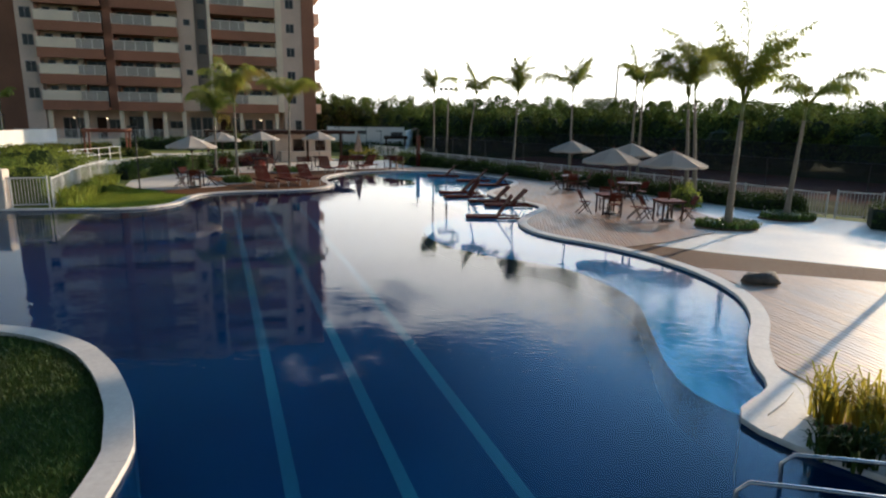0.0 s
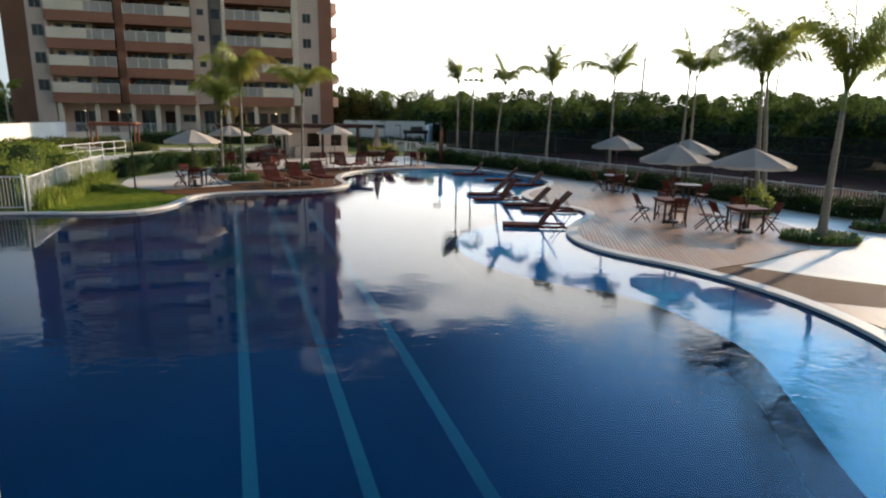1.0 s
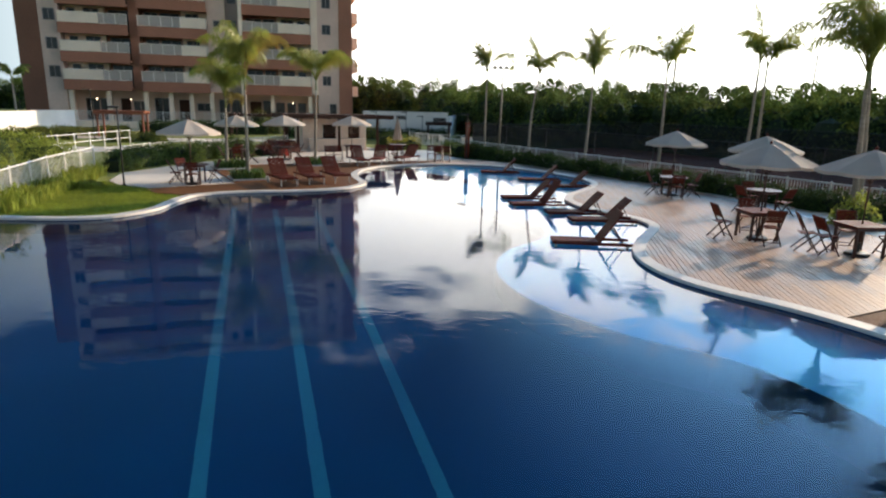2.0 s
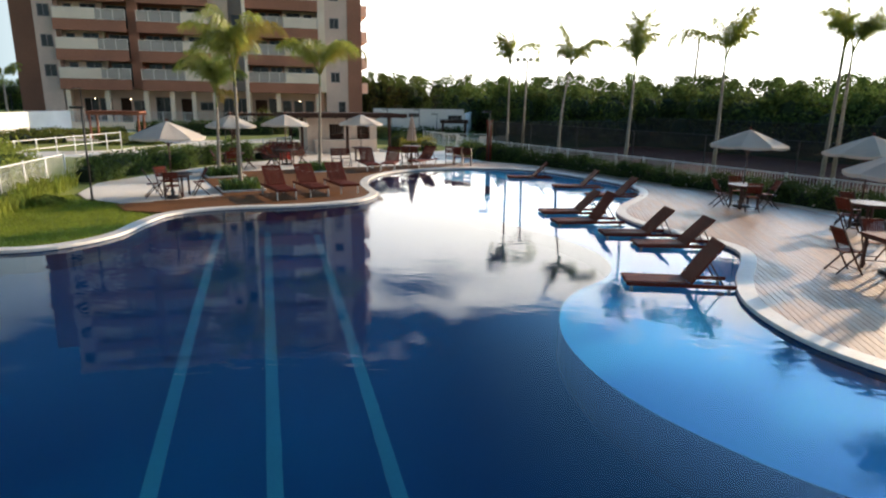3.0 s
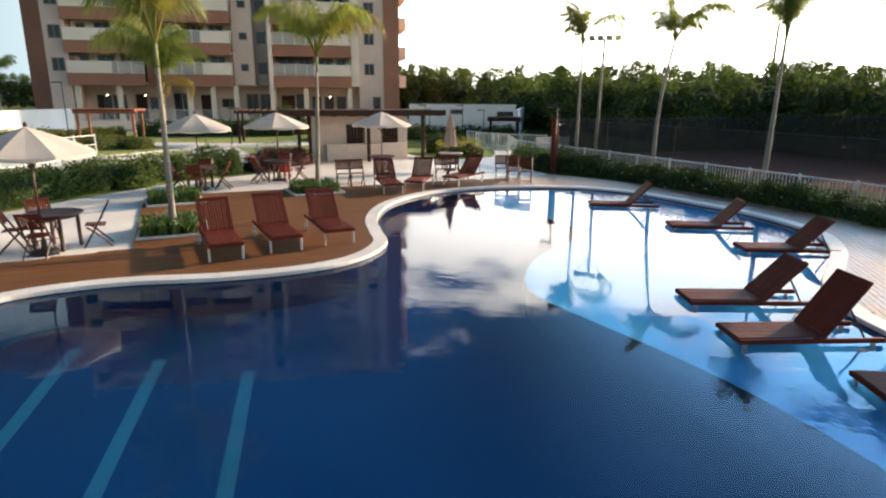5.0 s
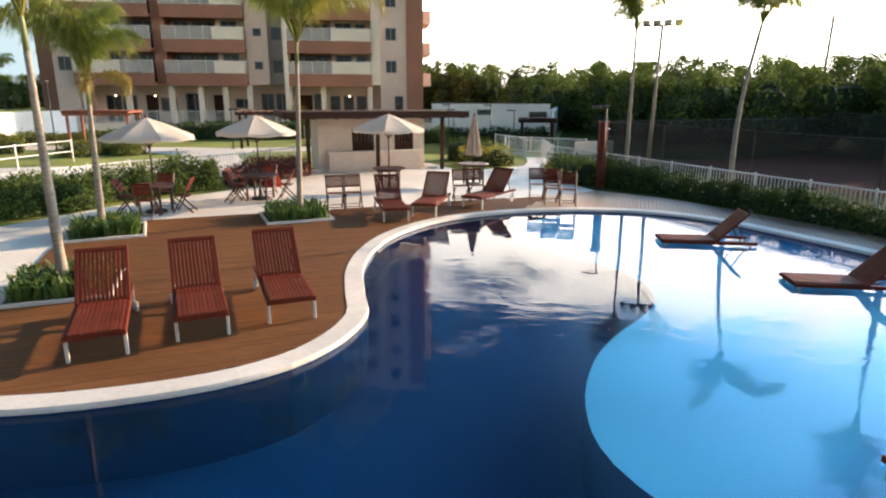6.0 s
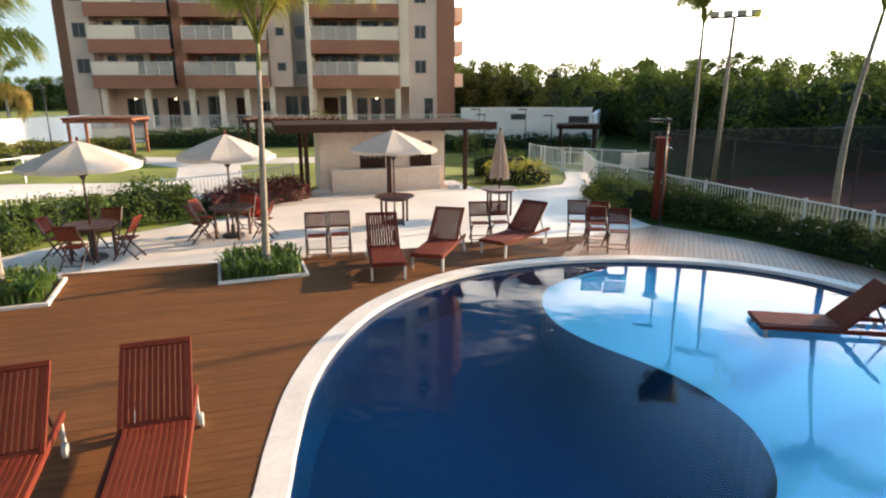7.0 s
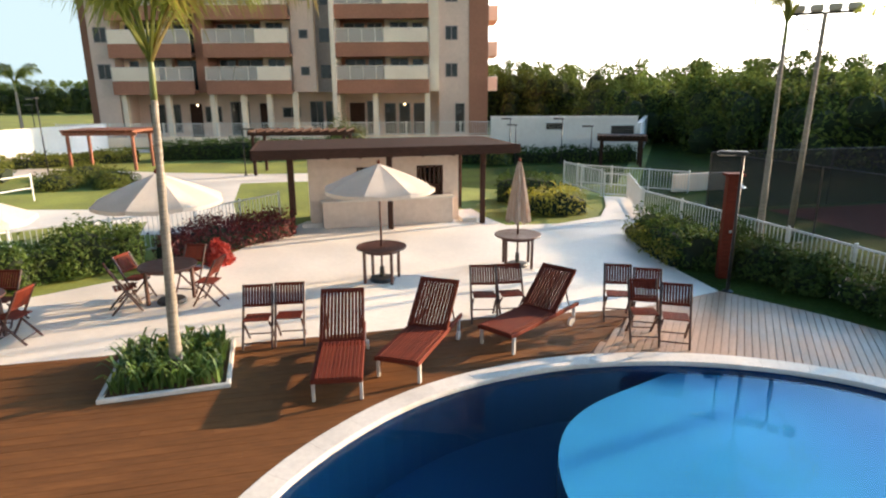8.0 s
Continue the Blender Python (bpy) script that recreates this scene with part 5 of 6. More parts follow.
def table(r, square=False):
    ob = thing("pool_table_set", "dark hardwood garden table with a slatted top", "table", "garden tables")
    ob.name = "garden_table"
    if square:
        for i in range(9):
            w = 2 * r / 9
            part("top_slat", Mesher().box(-r, -r + w * i + 0.004, 0.715, r, -r + w * (i + 1) - 0.004, 0.745, 0.004), TEAK, ob)
        ap = r - 0.05
        for x0, y0, x1, y1 in ((-ap, -ap, ap, -ap + 0.03), (-ap, ap - 0.03, ap, ap), (-ap, -ap + 0.031, -ap + 0.03, ap - 0.031), (ap - 0.03, -ap + 0.031, ap, ap - 0.031)):
            part("apron", Mesher().box(x0, y0, 0.64, x1, y1, 0.714), TEAK_DARK, ob)
        legs = r - 0.1
    else:
        part("rim", Mesher().lathe([(r - 0.07, 0.712), (r, 0.712), (r + 0.006, 0.728), (r, 0.745), (r - 0.07, 0.745), (r - 0.07, 0.712)], 36), TEAK_DARK, ob)
        k = 11
        w = 2 * (r - 0.075) / k
        for i in range(k):
            y0, y1 = -r + 0.075 + w * i + 0.004, -r + 0.075 + w * (i + 1) - 0.004
            h0, h1 = math.sqrt(max(0.001, (r - 0.074) ** 2 - y0 * y0)), math.sqrt(max(0.001, (r - 0.074) ** 2 - y1 * y1))
            part("top_slat", Mesher().prism([(-h0, y0), (h0, y0), (h1, y1), (-h1, y1)], 0.718, 0.741), TEAK_DARK, ob)
        part("apron", Mesher().lathe([(r - 0.16, 0.64), (r - 0.13, 0.64), (r - 0.13, 0.711), (r - 0.16, 0.711), (r - 0.16, 0.64)], 28), TEAK_DARK, ob)
        legs = (r - 0.12) * 0.72
    for sx in (-1, 1):
        for sy in (-1, 1):
            part("leg", Mesher().box(sx * legs - 0.028, sy * legs - 0.028, 0, sx * legs + 0.028, sy * legs + 0.028, 0.711, 0.005), TEAK_DARK, ob)
    return ob


def umbrella(r=1.15, apex=2.46, rim=1.98):
    ob = thing("parasol", "open cream canvas parasol over a garden table", "parasol", "parasols round the pool")
    part("base", Mesher().lathe([(0.0, 0.0), (0.26, 0.0), (0.27, 0.03), (0.24, 0.07), (0.06, 0.09), (0.045, 0.3), (0.0, 0.3)], 20), DARK_METAL, ob)
    part("pole", Mesher().tube([(0, 0, 0.28), (0, 0, apex - 0.02)], 0.022, 10), TEAK_DARK, ob, smooth=True)
    part("finial", Mesher().lathe([(0.0, apex - 0.01), (0.03, apex), (0.035, apex + 0.04), (0.0, apex + 0.09)], 10), TEAK, ob, smooth=True)
    k = 8
    vs, fs = [], []
    rings = 6
    for i in range(rings + 1):
        s = i / rings
        for j in range(k * 4):
            a = 2 * math.pi * j / (k * 4)
            f = (j % 4) / 4
            sag = math.sin(math.pi * f)
            rr = r * s * (1 - 0.055 * sag)
            z = apex - (apex - rim) * (0.85 * s + 0.15 * s * s) - 0.05 * sag * s * (1 - 0.3 * s)
            vs.append((rr * math.cos(a), rr * math.sin(a), z))
    m = k * 4
    for i in range(rings):
        for j in range(m):
            fs.append((i * m + j, i * m + (j + 1) % m, (i + 1) * m + (j + 1) % m, (i + 1) * m + j))
    off = len(vs)
    vs += [(x * 0.997, y * 0.997, z - 0.007) for x, y, z in vs]
    fs += [tuple(off + q for q in f[::-1]) for f in fs]
    for j in range(m):
        a, b = rings * m + j, rings * m + (j + 1) % m
        fs.append((a, b, off + b, off + a))
    canopy = part("canopy", Mesher().add(vs, fs), CANVAS, ob)
    val = Mesher()
    for j in range(m):
        x0, y0, z0 = vs[rings * m + j]
        x1, y1, z1 = vs[rings * m + (j + 1) % m]
        val.add([(x0 * 1.001, y0 * 1.001, z0), (x1 * 1.001, y1 * 1.001, z1), (x1 * 1.004, y1 * 1.004, z1 - 0.07), (x0 * 1.004, y0 * 1.004, z0 - 0.07)], [(0, 1, 2, 3)])
    part("valance", val, CANVAS, canopy)
    for j in range(k):
        a = 2 * math.pi * j / k
        part("rib", Mesher().tube([(0.03 * math.cos(a), 0.03 * math.sin(a), apex - 0.03), (r * 0.99 * math.cos(a), r * 0.99 * math.sin(a), rim - 0.012)], 0.009, 5), TEAK_DARK, ob)
        part("strut", Mesher().tube([(0.03 * math.cos(a), 0.03 * math.sin(a), 1.72), (r * 0.5 * math.cos(a), r * 0.5 * math.sin(a), (apex + rim) / 2 + 0.0)], 0.008, 5), TEAK_DARK, ob)
    part("hub", Mesher().lathe([(0.023, 1.68), (0.05, 1.69), (0.05, 1.75), (0.023, 1.76)], 10), TEAK_DARK, ob)
    return ob


def closed_umbrella(x, y):
    ob = thing("parasol", "closed tan parasol folded over a garden table", "parasol", "parasols round the pool", pose(x, y, 0.0))
    part("base", Mesher().lathe([(0.0, 0.0), (0.24, 0.0), (0.25, 0.03), (0.22, 0.07), (0.05, 0.09), (0.045, 0.3), (0.0, 0.3)], 20), DARK_METAL, ob)
    part("pole", Mesher().tube([(0, 0, 0.28), (0, 0, 2.3)], 0.022, 10), TEAK_DARK, ob, smooth=True)
    vs, fs, m = [], [], 32
    prof = ((2.38, 0.02), (2.25, 0.06), (1.9, 0.12), (1.5, 0.18), (1.2, 0.22), (1.04, 0.24))
    for z, r in prof:
        for j in range(m):
            a = 2 * math.pi * j / m
            rr = r * (1 + 0.22 * math.sin(8 * a))
            vs.append((rr * math.cos(a), rr * math.sin(a), z - (0.05 * math.cos(8 * a) if z < 1.1 else 0)))
    for i in range(len(prof) - 1):
        for j in range(m):
            fs.append((i * m + j, i * m + (j + 1) % m, (i + 1) * m + (j + 1) % m, (i + 1) * m + j))
    fs.append(tuple(range(m)))
    part("canopy", Mesher().add(vs, fs), STRIPED, ob, "folded tan striped canopy")
    part("finial", Mesher().lathe([(0.0, 2.36), (0.03, 2.37), (0.035, 2.41), (0.0, 2.46)], 10), TEAK, ob, smooth=True)


chair0 = folding_chair()
table_r, table_s = table(0.52), table(0.45, True)
shade0 = umbrella()


def put(proto_ob, x, y, a, z=0.0, used=set()):
    """The first time the model itself, after that copies of it."""
    m = pose(x, y, z, 0, 0, a)
    if proto_ob.name in used:
        return copy_thing(proto_ob, m)
    used.add(proto_ob.name)
    proto_ob.matrix_basis = m
    return proto_ob


DZ = 0.026
# tables with parasols: x, y, square, parasol offset, chairs (angle round the table, distance)
put(table_r, -8.74, 44.31, 10)
put(shade0, -8.74, 44.31, 12)
put(table_r, -6.3, 46.3, 20)
closed_umbrella(-6.3, 46.3)
for x, y, sq, ax, ay, chairs, z in ((-11.95, 31.35, False, 0.1, -0.45, ((35, 0.72), (150, 0.75), (215, 0.72), (290, 0.8)), 0.0),
                                    (-13.56, 39.2, False, 0, 0, ((20, 0.72), (110, 0.75), (200, 0.72), (290, 0.72)), 0.0),
                                    (-11.95, 41.75, False, 0, 0, ((15, 0.78), (100, 0.7), (190, 0.72), (235, 0.78)), 0.0),
                                    (6.6, 32.4, False, 0, 0.2, ((0, 0.75), (90, 0.72), (180, 0.75), (265, 0.72)), DZ),
                                    (6.6, 24.75, True, 0, -0.1, ((185, 0.95), (270, 0.75), (85, 0.8)), DZ),
                                    (8.6, 29.2, False, 0.2, 0.8, ((100, 0.7), (200, 0.75), (300, 0.75)), DZ),
                                    (8.3, 23.25, True, 0, 0, ((185, 0.8), (165, 1.1), (0, 0.72), (80, 0.8)), DZ)):
    put(table_s if sq else table_r, x, y, 8, z)
    put(shade0, x + ax, y + ay, 12 + 7 * x, z)
    for a, d in chairs:
        o = put(chair0, x + d * math.cos(radians(a)), y + d * math.sin(radians(a)), a + 180, z)
        tagged(o, "dark red-brown slatted hardwood folding chair at a garden table")
for x, y, a in ((-9.08, 40.6, -62), (-8.67, 40.86, -62), (-6.06, 42.8, -68), (-5.64, 43.02, -62), (-3.9, 43.6, -80), (-3.42, 43.5, -84), (-3.44, 42.85, -75), (-2.97, 42.78, -86)):
    o = put(chair0, x, y, a, DZ)
    tagged(o, "dark red-brown slatted hardwood folding chair beside the pool deck")


# ---------------------------------------------------------------- pool bar
def pool_bar():
    ob = thing("pool_bar", "beige rendered pool bar with a flat dark timber roof", "pool bar", at=pose(-13.0, 47.4, 0, 0, 0, 33.4))
    t, x0, x1, y0, y1, top = 0.16, 0.5, 5.0, 0.75, 2.6, 2.12
    holes = ((1.95, 2.75), (3.75, 4.45))
    sill, head = 0.86, 1.66
    part("wall", Mesher().box(x0, y0, 0, x1, y0 + t, sill - 0.001), KIOSK_WALL, ob)
    part("wall", Mesher().box(x0, y0, head + 0.001, x1, y0 + t, top), KIOSK_WALL, ob)
    edges = [x0, holes[0][0], holes[0][1], holes[1][0], holes[1][1], x1]
    for a, b in ((edges[0], edges[1]), (edges[2], edges[3]), (edges[4], edges[5])):
        part("wall", Mesher().box(a, y0, sill, b, y0 + t, head), KIOSK_WALL, ob)
    part("wall", Mesher().box(x0, y0 + t + 0.001, 0, x0 + t, y1, top), KIOSK_WALL, ob)
    part("wall", Mesher().box(x1 - t, y0 + t + 0.001, 0, x1, y1, top), KIOSK_WALL, ob)
    part("wall", Mesher().box(x0 + t + 0.001, y1 - t, 0, x1 - t - 0.001, y1, top), KIOSK_WALL, ob)
    for a, b in holes:
        f = Mesher().box(a, y0 - 0.03, sill - 0.05, b, y0 + 0.1, sill).box(a, y0 - 0.03, head, b, y0 + 0.1, head + 0.05)
        f.box(a - 0.05, y0 - 0.03, sill - 0.05, a, y0 + 0.1, head + 0.05).box(b, y0 - 0.03, sill - 0.05, b + 0.05, y0 + 0.1, head + 0.05)
        w = part("window", f, DARK_WOOD, ob)
        part("shutter", Mesher().box(a + 0.01, y0 + 0.03, sill, b - 0.01, y0 + 0.06, sill + 0.28, 0.006), DARK_WOOD, w)
        for i in range(5):
            x = a + (b - a) * (i + 0.5) / 5
            part("bar", Mesher().box(x - 0.022, y0 + 0.02, sill + 0.281, x + 0.022, y0 + 0.05, head, 0.004), DARK_WOOD, w)
    part("counter", Mesher().box(0.85, y0 - 0.34, 0.0, 4.75, y0 - 0.001, 0.76, 0.01), KIOSK_WALL, ob)
    part("counter_top", Mesher().box(0.8, y0 - 0.40, 0.761, 4.8, y0 - 0.002, 0.81, 0.012), COPING, ob)
    part("plinth", Mesher().box(x0 - 0.25, y0 - 0.1, 0.0, 0.84, y0 - 0.001, 0.12, 0.01), COPING, ob)
    part("plinth", Mesher().box(x1 + 0.001, y0 - 0.5, 0.0, x1 + 0.45, y0 + 0.6, 0.12, 0.01), COPING, ob)
    for x, y in ((0.0, 0.0), (2.75, -0.1), (5.55, 0.0), (0.0, 2.75), (5.55, 2.75)):
        part("post", Mesher().box(x - 0.07, y - 0.07, 0, x + 0.07, y + 0.07, 2.12, 0.012), DARK_WOOD, ob)
    part("roof", Mesher().box(-0.9, -0.8, 2.30, 6.4, 3.0, 2.40, 0.015), DARK_WOOD, ob)
    part("fascia", Mesher().box(-0.92, -0.83, 2.16, 6.42, -0.785, 2.42, 0.008), DARK_WOOD, ob)
    part("fascia", Mesher().box(-0.95, -0.78, 2.16, -0.905, 3.0, 2.42, 0.008), DARK_WOOD, ob)
    for i in range(9):
        x = -0.7 + 6.9 * i / 8
        part("rafter", Mesher().box(x - 0.035, -0.78, 2.13, x + 0.035, 2.95, 2.299, 0.006), DARK_WOOD, ob)


pool_bar()


def pergola(x, y, w, d, h, turn, label, slats=12, wood=RED_WOOD, cover=False):
    ob = thing("pergola", label, "pergola", "garden pergolas", pose(x, y, 0, 0, 0, turn))
    for px in (-w / 2 + 0.25, w / 2 - 0.25):
        for py in (-d / 2 + 0.25, d / 2 - 0.25):
            part("post", Mesher().box(px - 0.07, py - 0.07, -0.04, px + 0.07, py + 0.07, h - 0.2, 0.012), wood, ob)
    for py in (-d / 2 + 0.25, d / 2 - 0.25):
        part("beam", Mesher().box(-w / 2, py - 0.05, h - 0.2, w / 2, py + 0.05, h - 0.04, 0.008), wood, ob)
    for i in range(slats):
        px = -w / 2 + 0.1 + (w - 0.2) * i / (slats - 1)
        part("slat", Mesher().box(px - 0.035, -d / 2, h - 0.039, px + 0.035, d / 2, h + 0.06, 0.006), wood, ob)
    if cover:
        part("cover", Mesher().box(-w / 2, -d / 2, h + 0.061, w / 2, d / 2, h + 0.1, 0.01), wood, ob)


pergola(-31.4, 57.8, 3.9, 2.4, 1.98, 20, "red-brown timber pergola on the lawn", cover=True)
pergola(-20.3, 59.3, 4.9, 2.4, 2.08, 20, "dark timber pergola on the lawn", wood=DARK_WOOD)
pergola(-5.6, 67.0, 2.5, 1.8, 1.5, 8, "dark timber pergola by the white wall", wood=DARK_WOOD, cover=True)


def lamp_post(x, y, h, label, arm=0.5, turn=0.0, base=-0.03, thick=0.034):
    ob = thing("garden_lamp", label, "lamp post", "garden lamps", pose(x, y, base, 0, 0, turn))
    part("foot", Mesher().lathe([(0.0, 0.0), (0.10, 0.0), (0.10, 0.03), (0.04, 0.06), (0.035, 0.2), (0.0, 0.2)], 12), DARK_METAL, ob)
    part("pole", Mesher().tube([(0, 0, 0.0), (0, 0, h)], [thick, thick * 0.76], 10), DARK_METAL, ob, smooth=True)
    part("head", Mesher().box(-0.08, -0.11, h, arm, 0.11, h + 0.07, 0.02), DARK_METAL, ob)
    part("diffuser", Mesher().box(arm * 0.3, -0.08, h - 0.012, arm * 0.95, 0.08, h - 0.001), B_WHITE, ob)


# Unseen post, its pole thick, added for the long shadow across the deck.
lamp_post(10.9, 15.35, 3.5, "unseen garden lamp post beside the bark bed, added for its shadow", 0.4, 200, thick=0.075)
lamp_post(-14.1, 30.1, 2.85, "thin black garden lamp post beside the lawn", 0.3, 200)
lamp_post(-1.95, 45.9, 2.7, "thin black garden lamp post beside the deck", 0.45, 180)
lamp_post(-31.6, 54.2, 3.7, "black garden lamp post on the far lawn", 0.6, 180)
lamp_post(-22.5, 57.5, 2.2, "black garden lamp post on the far lawn", 0.7, 10)
for x, y, h in ((-11.55, 66.5, 2.4), (-11.1, 66.0, 2.1), (-8.75, 67.0, 2.4), (-7.0, 65.6, 2.1), (-45.5, 64.0, 3.2)):
    lamp_post(x, y, h, "black garden lamp post before the white wall", 0.5, 180)


def shower(x, y):
    ob = thing("outdoor_shower", "red-brown timber outdoor shower pillar in the hedge", "outdoor shower", at=pose(x, y, -0.03, 0, 0, 15))
    part("pillar", Mesher().box(-0.13, -0.10, 0, 0.13, 0.10, 2.18, 0.015), TEAK, ob)
    part("cap", Mesher().box(-0.18, -0.15, 2.181, 0.18, 0.15, 2.24, 0.01), TEAK, ob)
    part("arm", Mesher().tube([(0.0, -0.1, 2.05), (0.0, -0.42, 2.07), (0.0, -0.46, 2.03)], 0.014, 8), STEEL, ob)
    part("rose", Mesher().lathe([(0.0, 2.03), (0.09, 2.015), (0.09, 2.0), (0.0, 2.0)], 14, (0.0, -0.46)), STEEL, ob)
    part("valve", Mesher().tube([(0, -0.11, 1.05), (0, -0.16, 1.05)], 0.035, 10), STEEL, ob)


shower(-1.97, 46.9)


def flood_mast(x, y, h):
    ob = thing("floodlight_mast", "thin court floodlight mast with four lamps", "floodlight mast", at=pose(x, y, -0.03, 0, 0, -8))
    part("mast", Mesher().tube([(0, 0, 0), (0.1, 0, h)], [0.09, 0.05], 10), BARK, ob, smooth=True)
    part("crossbar", Mesher().box(-0.65, -0.03, h - 0.02, 0.85, 0.03, h + 0.04, 0.005), DARK_METAL, ob)
    part("brace", Mesher().tube([(-0.55, 0, h), (0.08, 0, h - 0.75)], 0.02, 6), DARK_METAL, ob)
    part("brace", Mesher().tube([(0.75, 0, h), (0.1, 0, h - 0.75)], 0.02, 6), DARK_METAL, ob)
    for i in range(4):
        xx = -0.5 + 0.4 * i
        part("floodlight", Mesher().box(xx - 0.15, -0.1, h + 0.05, xx + 0.15, 0.12, h + 0.22, 0.03), BEIGE_METAL, ob)


flood_mast(0.05, 51.7, 5.72)
for x, y, h in ((36.9, 143.0, 16.2), (88.0, 190.0, 19.5)):
    ob = thing("utility_pole", "bare utility pole beyond the trees", "utility pole", "utility poles", pose(x, y, -0.03))
    part("pole", Mesher().tube([(0, 0, 0), (0.2, 0, h)], [0.3, 0.2], 8), BARK, ob, smooth=True)
    part("crossarm", Mesher().box(-0.5, -0.08, h - 0.9, 0.9, 0.08, h - 0.7, 0.02), DARK_METAL, ob)

# the corner by the steps into the pool
sheet("pavement_corner", near_pool((5.45, 10.4), (6.4, 6.4)) + [(7.6, 6.6), (7.4, 8.2), (6.2, 9.4), (5.75, 10.2)], [], 0.008, COPING, label="pale stone slab at the pool's corner", category="pavement")
bed = thing("corner_planting", "yellow-green strap-leaved plants in the bed at the pool's corner", "plants", at=pose(0, 0, 0))
rng = random.Random(81)
m = Mesher()
for cx, cy in ((5.2, 8.75), (5.55, 8.6), (5.9, 8.2), (5.5, 8.25), (6.3, 8.3), (6.6, 7.9), (6.1, 7.7)):
    for q in range(95):
        strap_leaves(m, cx - 0.16, cy - 0.16, cx + 0.16, cy + 0.16, 0.02, 1, 0.66 * rng.uniform(0.6, 1.15), rng, 0.014)
tagged(part("leaves", m, GOLD_LEAF, bed), kind="stuff")
m = Mesher()
for cx, cy in ((4.72, 7.95), (4.9, 7.75), (5.2, 7.45), (5.45, 7.2), (5.0, 7.9)):
    for q in range(60):
        strap_leaves(m, cx - 0.14, cy - 0.14, cx + 0.14, cy + 0.14, 0.0, 1, 0.36, rng, 0.016)
tagged(part("creeper", m, HEDGE, bed, "dark green plants hanging over the coping"), kind="stuff")
part("soil", Mesher().prism([(4.95, 8.6), (5.5, 7.8), (6.6, 7.2), (7.0, 8.0), (5.6, 9.3)], -0.03, 0.012), MULCH, bed)
for hx0, hy0 in ((3.3, 6.95), (3.95, 7.42)):
    hr = thing("pool_handrail", "bent polished steel handrail at the pool steps", "handrail", "pool handrails", pose(hx0, hy0, 0.0, 0, 0, -16))
    part("rail", Mesher().tube([(0.05, 0, -0.9), (0.02, 0, -0.1), (0.0, 0, 0.22), (0.1, 0, 0.33), (0.6, 0, 0.37), (1.5, 0, 0.42), (1.75, 0, 0.36), (1.8, 0, 0.0)], 0.021, 10), STEEL, hr, smooth=True)
    part("flange", Mesher().lathe([(0.0, 0.0), (0.05, 0.0), (0.05, 0.02), (0.0, 0.02)], 12, (1.8, 0)), STEEL, hr)
boulder = Mesher()
vs = []
for i in range(7):
    e = -math.pi / 2 + math.pi * i / 6
    for j in range(12):
        a = 2 * math.pi * j / 12
        o = Vector((math.cos(e) * math.cos(a), math.cos(e) * math.sin(a), math.sin(e)))
        k2 = 0.85 + 0.4 * noise.noise(o * 1.7)
        vs.append((o.x * 0.5 * k2, o.y * 0.34 * k2, max(-0.04, o.z * 0.2 * k2 + 0.06)))
boulder.add(vs, [(i * 12 + j, i * 12 + (j + 1) % 12, i * 12 + 12 + (j + 1) % 12, i * 12 + 12 + j) for i in range(6) for j in range(12)])
tagged(part("boulder", boulder, ROCK, at=pose(7.55, 15.0, 0.03), smooth=True), "dark weathered boulder in the bark bed", "boulder")


# ---------------------------------------------------------------- lawn blades
def lawn_blades(name, poly, count, seed, label, height=0.05, material=BLADE):
    rng = random.Random(seed)
    m = Mesher()
    xs, ys = [p[0] for p in poly], [p[1] for p in poly]
    while count > 0:
        x, y = rng.uniform(min(xs), max(xs)), rng.uniform(min(ys), max(ys))
        if not inside((x, y), poly):
            continue
        count -= 1
        a, h = rng.random() * 6.283, height * rng.uniform(0.6, 1.5)
        w, b = 0.008, rng.uniform(0.2, 0.7) * h
        c, s = math.cos(a), math.sin(a)
        m.add([(x - s * w, y + c * w, -0.036), (x + s * w, y - c * w, -0.036), (x + c * b, y + s * b, -0.036 + h)], [(0, 1, 2)])
    tagged(part(name, m, material), label, "grass", kind="stuff")


sheet("lawn_corner", near_pool((-2.4, -1.5), (-16.0, 11.6)) + [(-18.5, 10.2), (-20.0, 6.5), (-18.0, 1.0), (-13.5, -3.0), (-8.0, -4.6), (-4.0, -3.8)], [], -0.030, DARK_GROUND, label="dark green ground cover in the pool's curve", category="lawn")
lawn_blades("grass", near_pool((-2.6, 4.4), (-9.6, 11.7)) + [(-10.2, 9.6), (-8.4, 6.6), (-5.6, 4.6)], 42000, 91, "short dark green grass inside the pool's curve", 0.055, COVER_BLADE)
lawn_blades("grass", near_pool((-14.8, 23.4), (-10.9, 28.0)) + [(-11.9, 28.6), (-12.9, 29.6), (-14.4, 30.1), (-15.5, 31.0), (-16.0, 28.5), (-14.6, 24.6)], 30000, 92, "short green lawn grass beside the deck", 0.06)


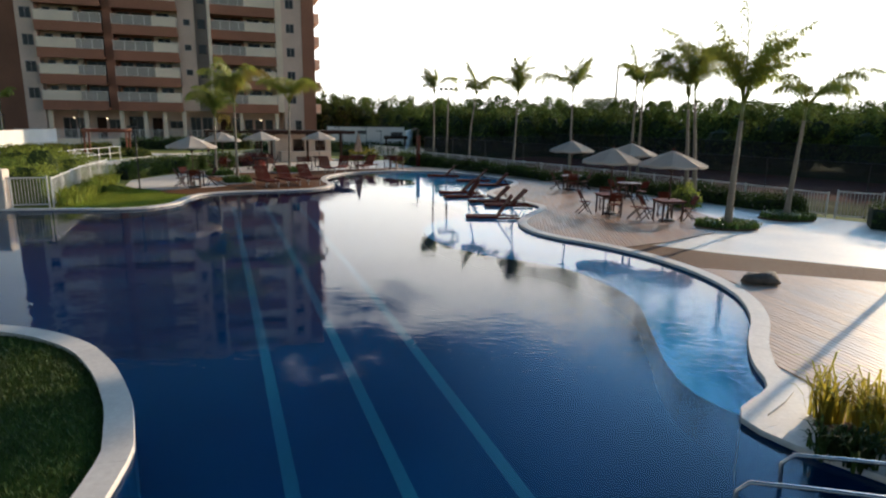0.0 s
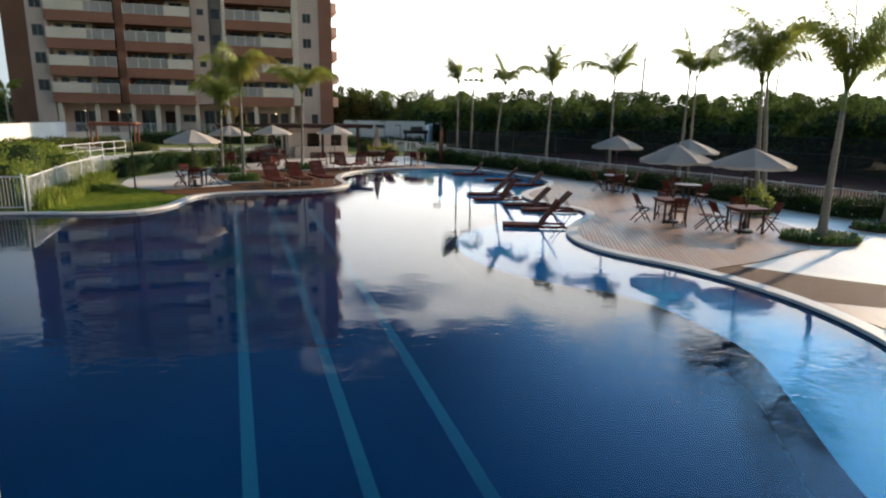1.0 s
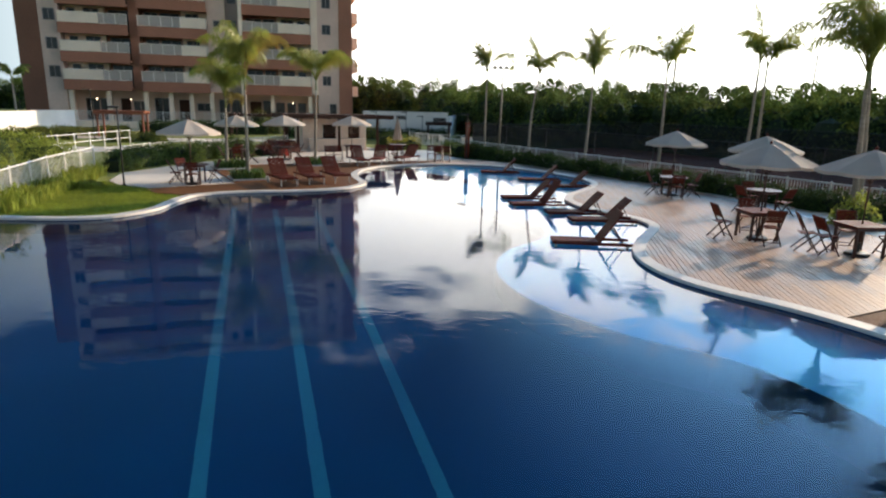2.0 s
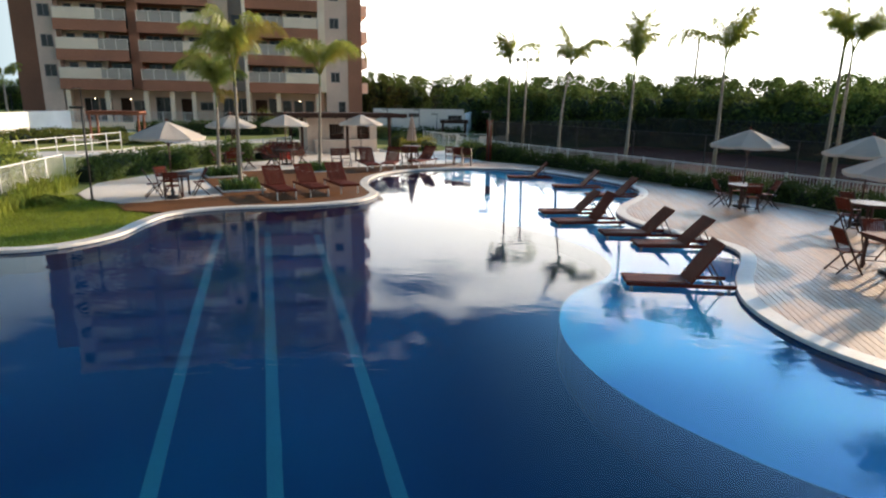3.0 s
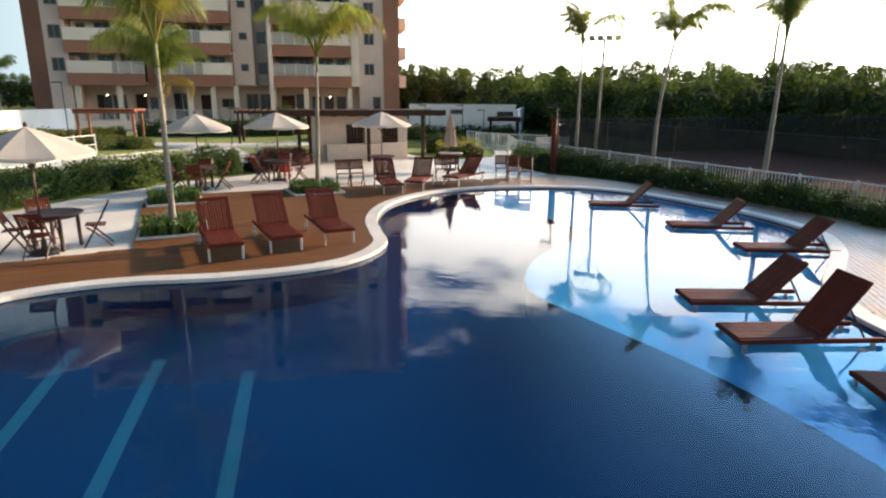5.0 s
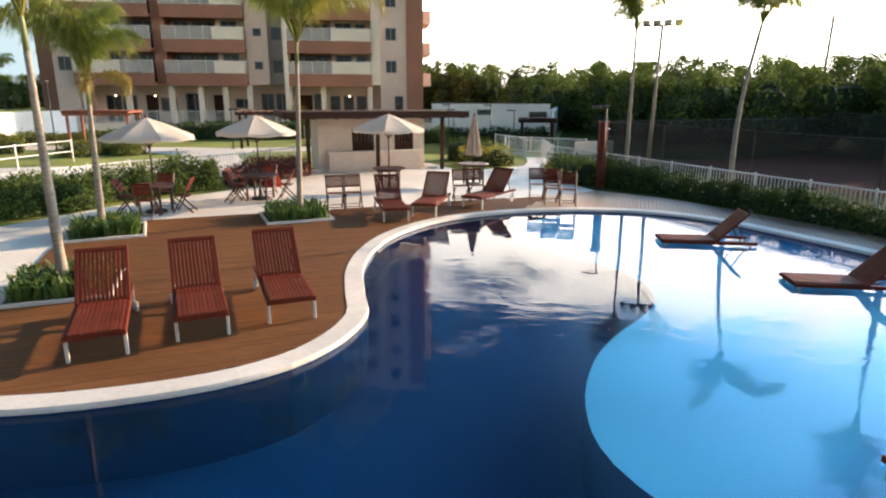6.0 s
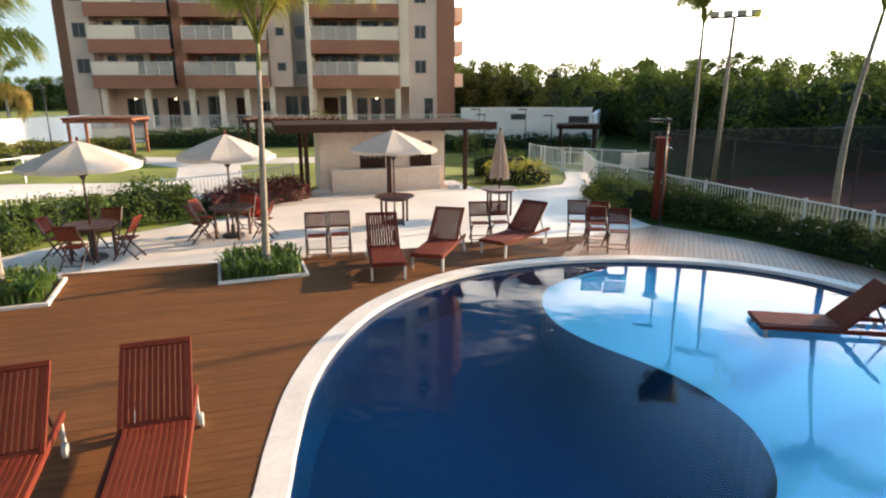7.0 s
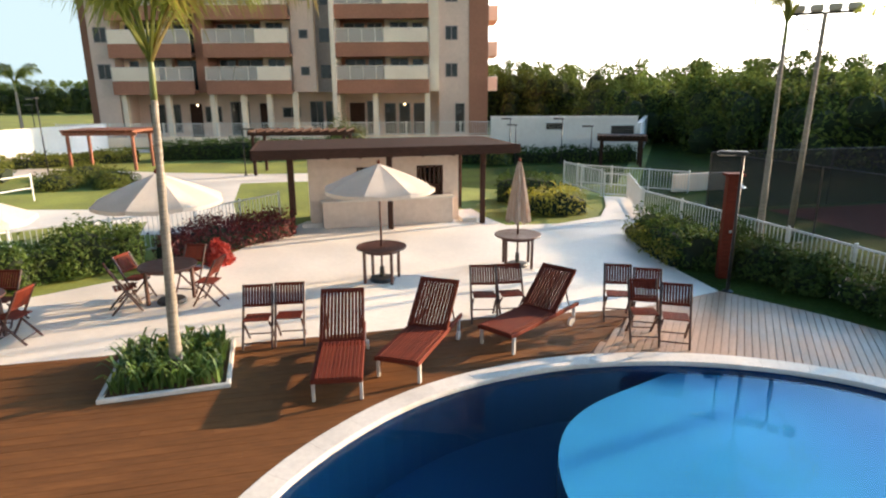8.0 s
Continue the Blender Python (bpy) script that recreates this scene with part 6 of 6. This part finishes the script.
# ---------------------------------------------------------------- coping stones and deck boards
coping = thing("pool_coping", "pale stone coping round the curving pool edge", "pool coping", kind="structure")
STONE = 2
for i in range(0, n, STONE):
    idx = [(i + q) % n for q in range(STONE + 1)] if i + STONE <= n else [q % n for q in range(i, n + 1)]
    cut = 0.001
    inner, outer = [POOL[q] for q in idx], [LAND[q] for q in idx]
    d0, d1 = (inner[1] - inner[0]).normalized() * cut, (inner[-1] - inner[-2]).normalized() * cut
    inner[0], outer[0], inner[-1], outer[-1] = inner[0] + d0, outer[0] + d0, inner[-1] - d1, outer[-1] - d1
    vs, fs = [], []
    for a, b in zip(inner, outer):
        lip = (a - b) * 0.05
        vs += [(*(a + lip), -0.035), (*(a + lip * 1.1), 0.0), (*(a + lip * 0.4), 0.032), (*(b - lip * 0.2), 0.036), (*b, 0.02), (*b, -0.05)]
    c = len(inner)
    for q in range(c - 1):
        for e in range(5):
            fs.append((q * 6 + e, q * 6 + e + 1, q * 6 + 7 + e, q * 6 + 6 + e))
    fs += [(5, 4, 3, 2, 1, 0), tuple((c - 1) * 6 + e for e in range(6))]
    part("coping_stone", Mesher().add(vs, fs), COPING, coping)


def deck(name, poly, way, material, rest, label, nearest, seed, width=0.14, limit=290, gap=0.004):
    """Boards laid along a direction and cut to the deck's outline; those nearest a stretch of the plan are single parts."""
    rng = random.Random(seed)
    d = Vector(way).normalized()
    q = Vector((-d.y, d.x))
    ob = thing(name, label, "deck", kind="structure")
    sh = sheet("deck_underlay", [Vector(p) for p in poly], [], 0.004, DECK_UNDER)
    sh.parent = ob
    pts = [(Vector(p).dot(d), Vector(p).dot(q)) for p in poly]
    lo_q, hi_q = min(p[1] for p in pts), max(p[1] for p in pts)

    def cuts(v):
        c = []
        for i in range(len(pts)):
            (s0, t0), (s1, t1) = pts[i - 1], pts[i]
            if (t0 > v) != (t1 > v):
                c.append(s0 + (s1 - s0) * (v - t0) / (t1 - t0))
        return sorted(c)

    boards = []
    v = lo_q + 0.01
    while v + width < hi_q:
        a, b, mid_cut = cuts(v + gap * 0.375), cuts(v + width - gap * 0.625), cuts(v + width / 2)
        if len(a) != len(b) or len(a) != len(mid_cut):
            a = b = mid_cut
        if len(a) > 1:
            for i in range(0, len(a) - 1, 2):
                s0, s1 = max(a[i], b[i]), min(a[i + 1], b[i + 1])
                if s1 - s0 < 0.12:
                    continue
                stops, s = [s0], s0 + rng.uniform(1.2, 4.0)
                while s < s1 - 0.4:
                    stops.append(s)
                    s += rng.uniform(3.4, 4.6)
                stops.append(s1)
                for j in range(len(stops) - 1):
                    e0 = a[i] if j == 0 else stops[j] + 0.002
                    e1 = b[i] if j == 0 else stops[j] + 0.002
                    f0 = a[i + 1] if j == len(stops) - 2 else stops[j + 1] - 0.002
                    f1 = b[i + 1] if j == len(stops) - 2 else stops[j + 1] - 0.002
                    if abs(e0 - e1) > 0.6 or abs(f0 - f1) > 0.6:
                        e0 = e1 = max(e0, e1)
                        f0 = f1 = min(f0, f1)
                    quad = [(e0, v + gap * 0.375), (f0, v + gap * 0.375), (f1, v + width - gap * 0.625), (e1, v + width - gap * 0.625)]
                    boards.append([tuple(d * s + q * t) for s, t in quad])
        v += width
    c = Vector(nearest)
    boards.sort(key=lambda w: (sum((Vector(p) for p in w), Vector((0, 0))) / 4 - c).length)
    joined = Mesher()
    for i, w in enumerate(boards):
        z = 0.026 + rng.uniform(-0.0015, 0.0015)
        if i < limit:
            mid = sum((Vector(p) for p in w), Vector((0, 0))) / 4
            turn = math.degrees(math.atan2(d.y, d.x)) - 90
            inv = pose(mid.x, mid.y, 0, 0, 0, turn).inverted()
            loc = [(inv @ Vector((*p, 0))).to_2d() for p in w]
            part("deck_board", Mesher().prism([tuple(p) for p in loc], 0.006, z), material, ob, at=pose(mid.x, mid.y, 0, 0, 0, turn))
        else:
            joined.prism(w, 0.006, z)
    if joined.v:
        tagged(part("deck_boards", joined, rest, ob), kind="stuff")


deck("bar_deck", left_deck_poly, GU, DECK_BROWN, DECK_BROWN_REST, "warm brown wooden deck between the pool and the bar", (-6.5, 37.0), 101)
deck("pool_deck", right_deck_poly, (0.10, 0.995), DECK_GREY, DECK_GREY_REST, "weathered tan wooden deck round the shallow pool end", (-1.5, 43.2), 102, width=0.108, limit=420, gap=0.010)
deck("steps_deck", near_deck_poly, (0.24, -0.97), DECK_GREY, DECK_GREY_REST, "weathered tan wooden deck beside the pool corner", (6.5, 11.0), 103, width=0.11, limit=160, gap=0.013)
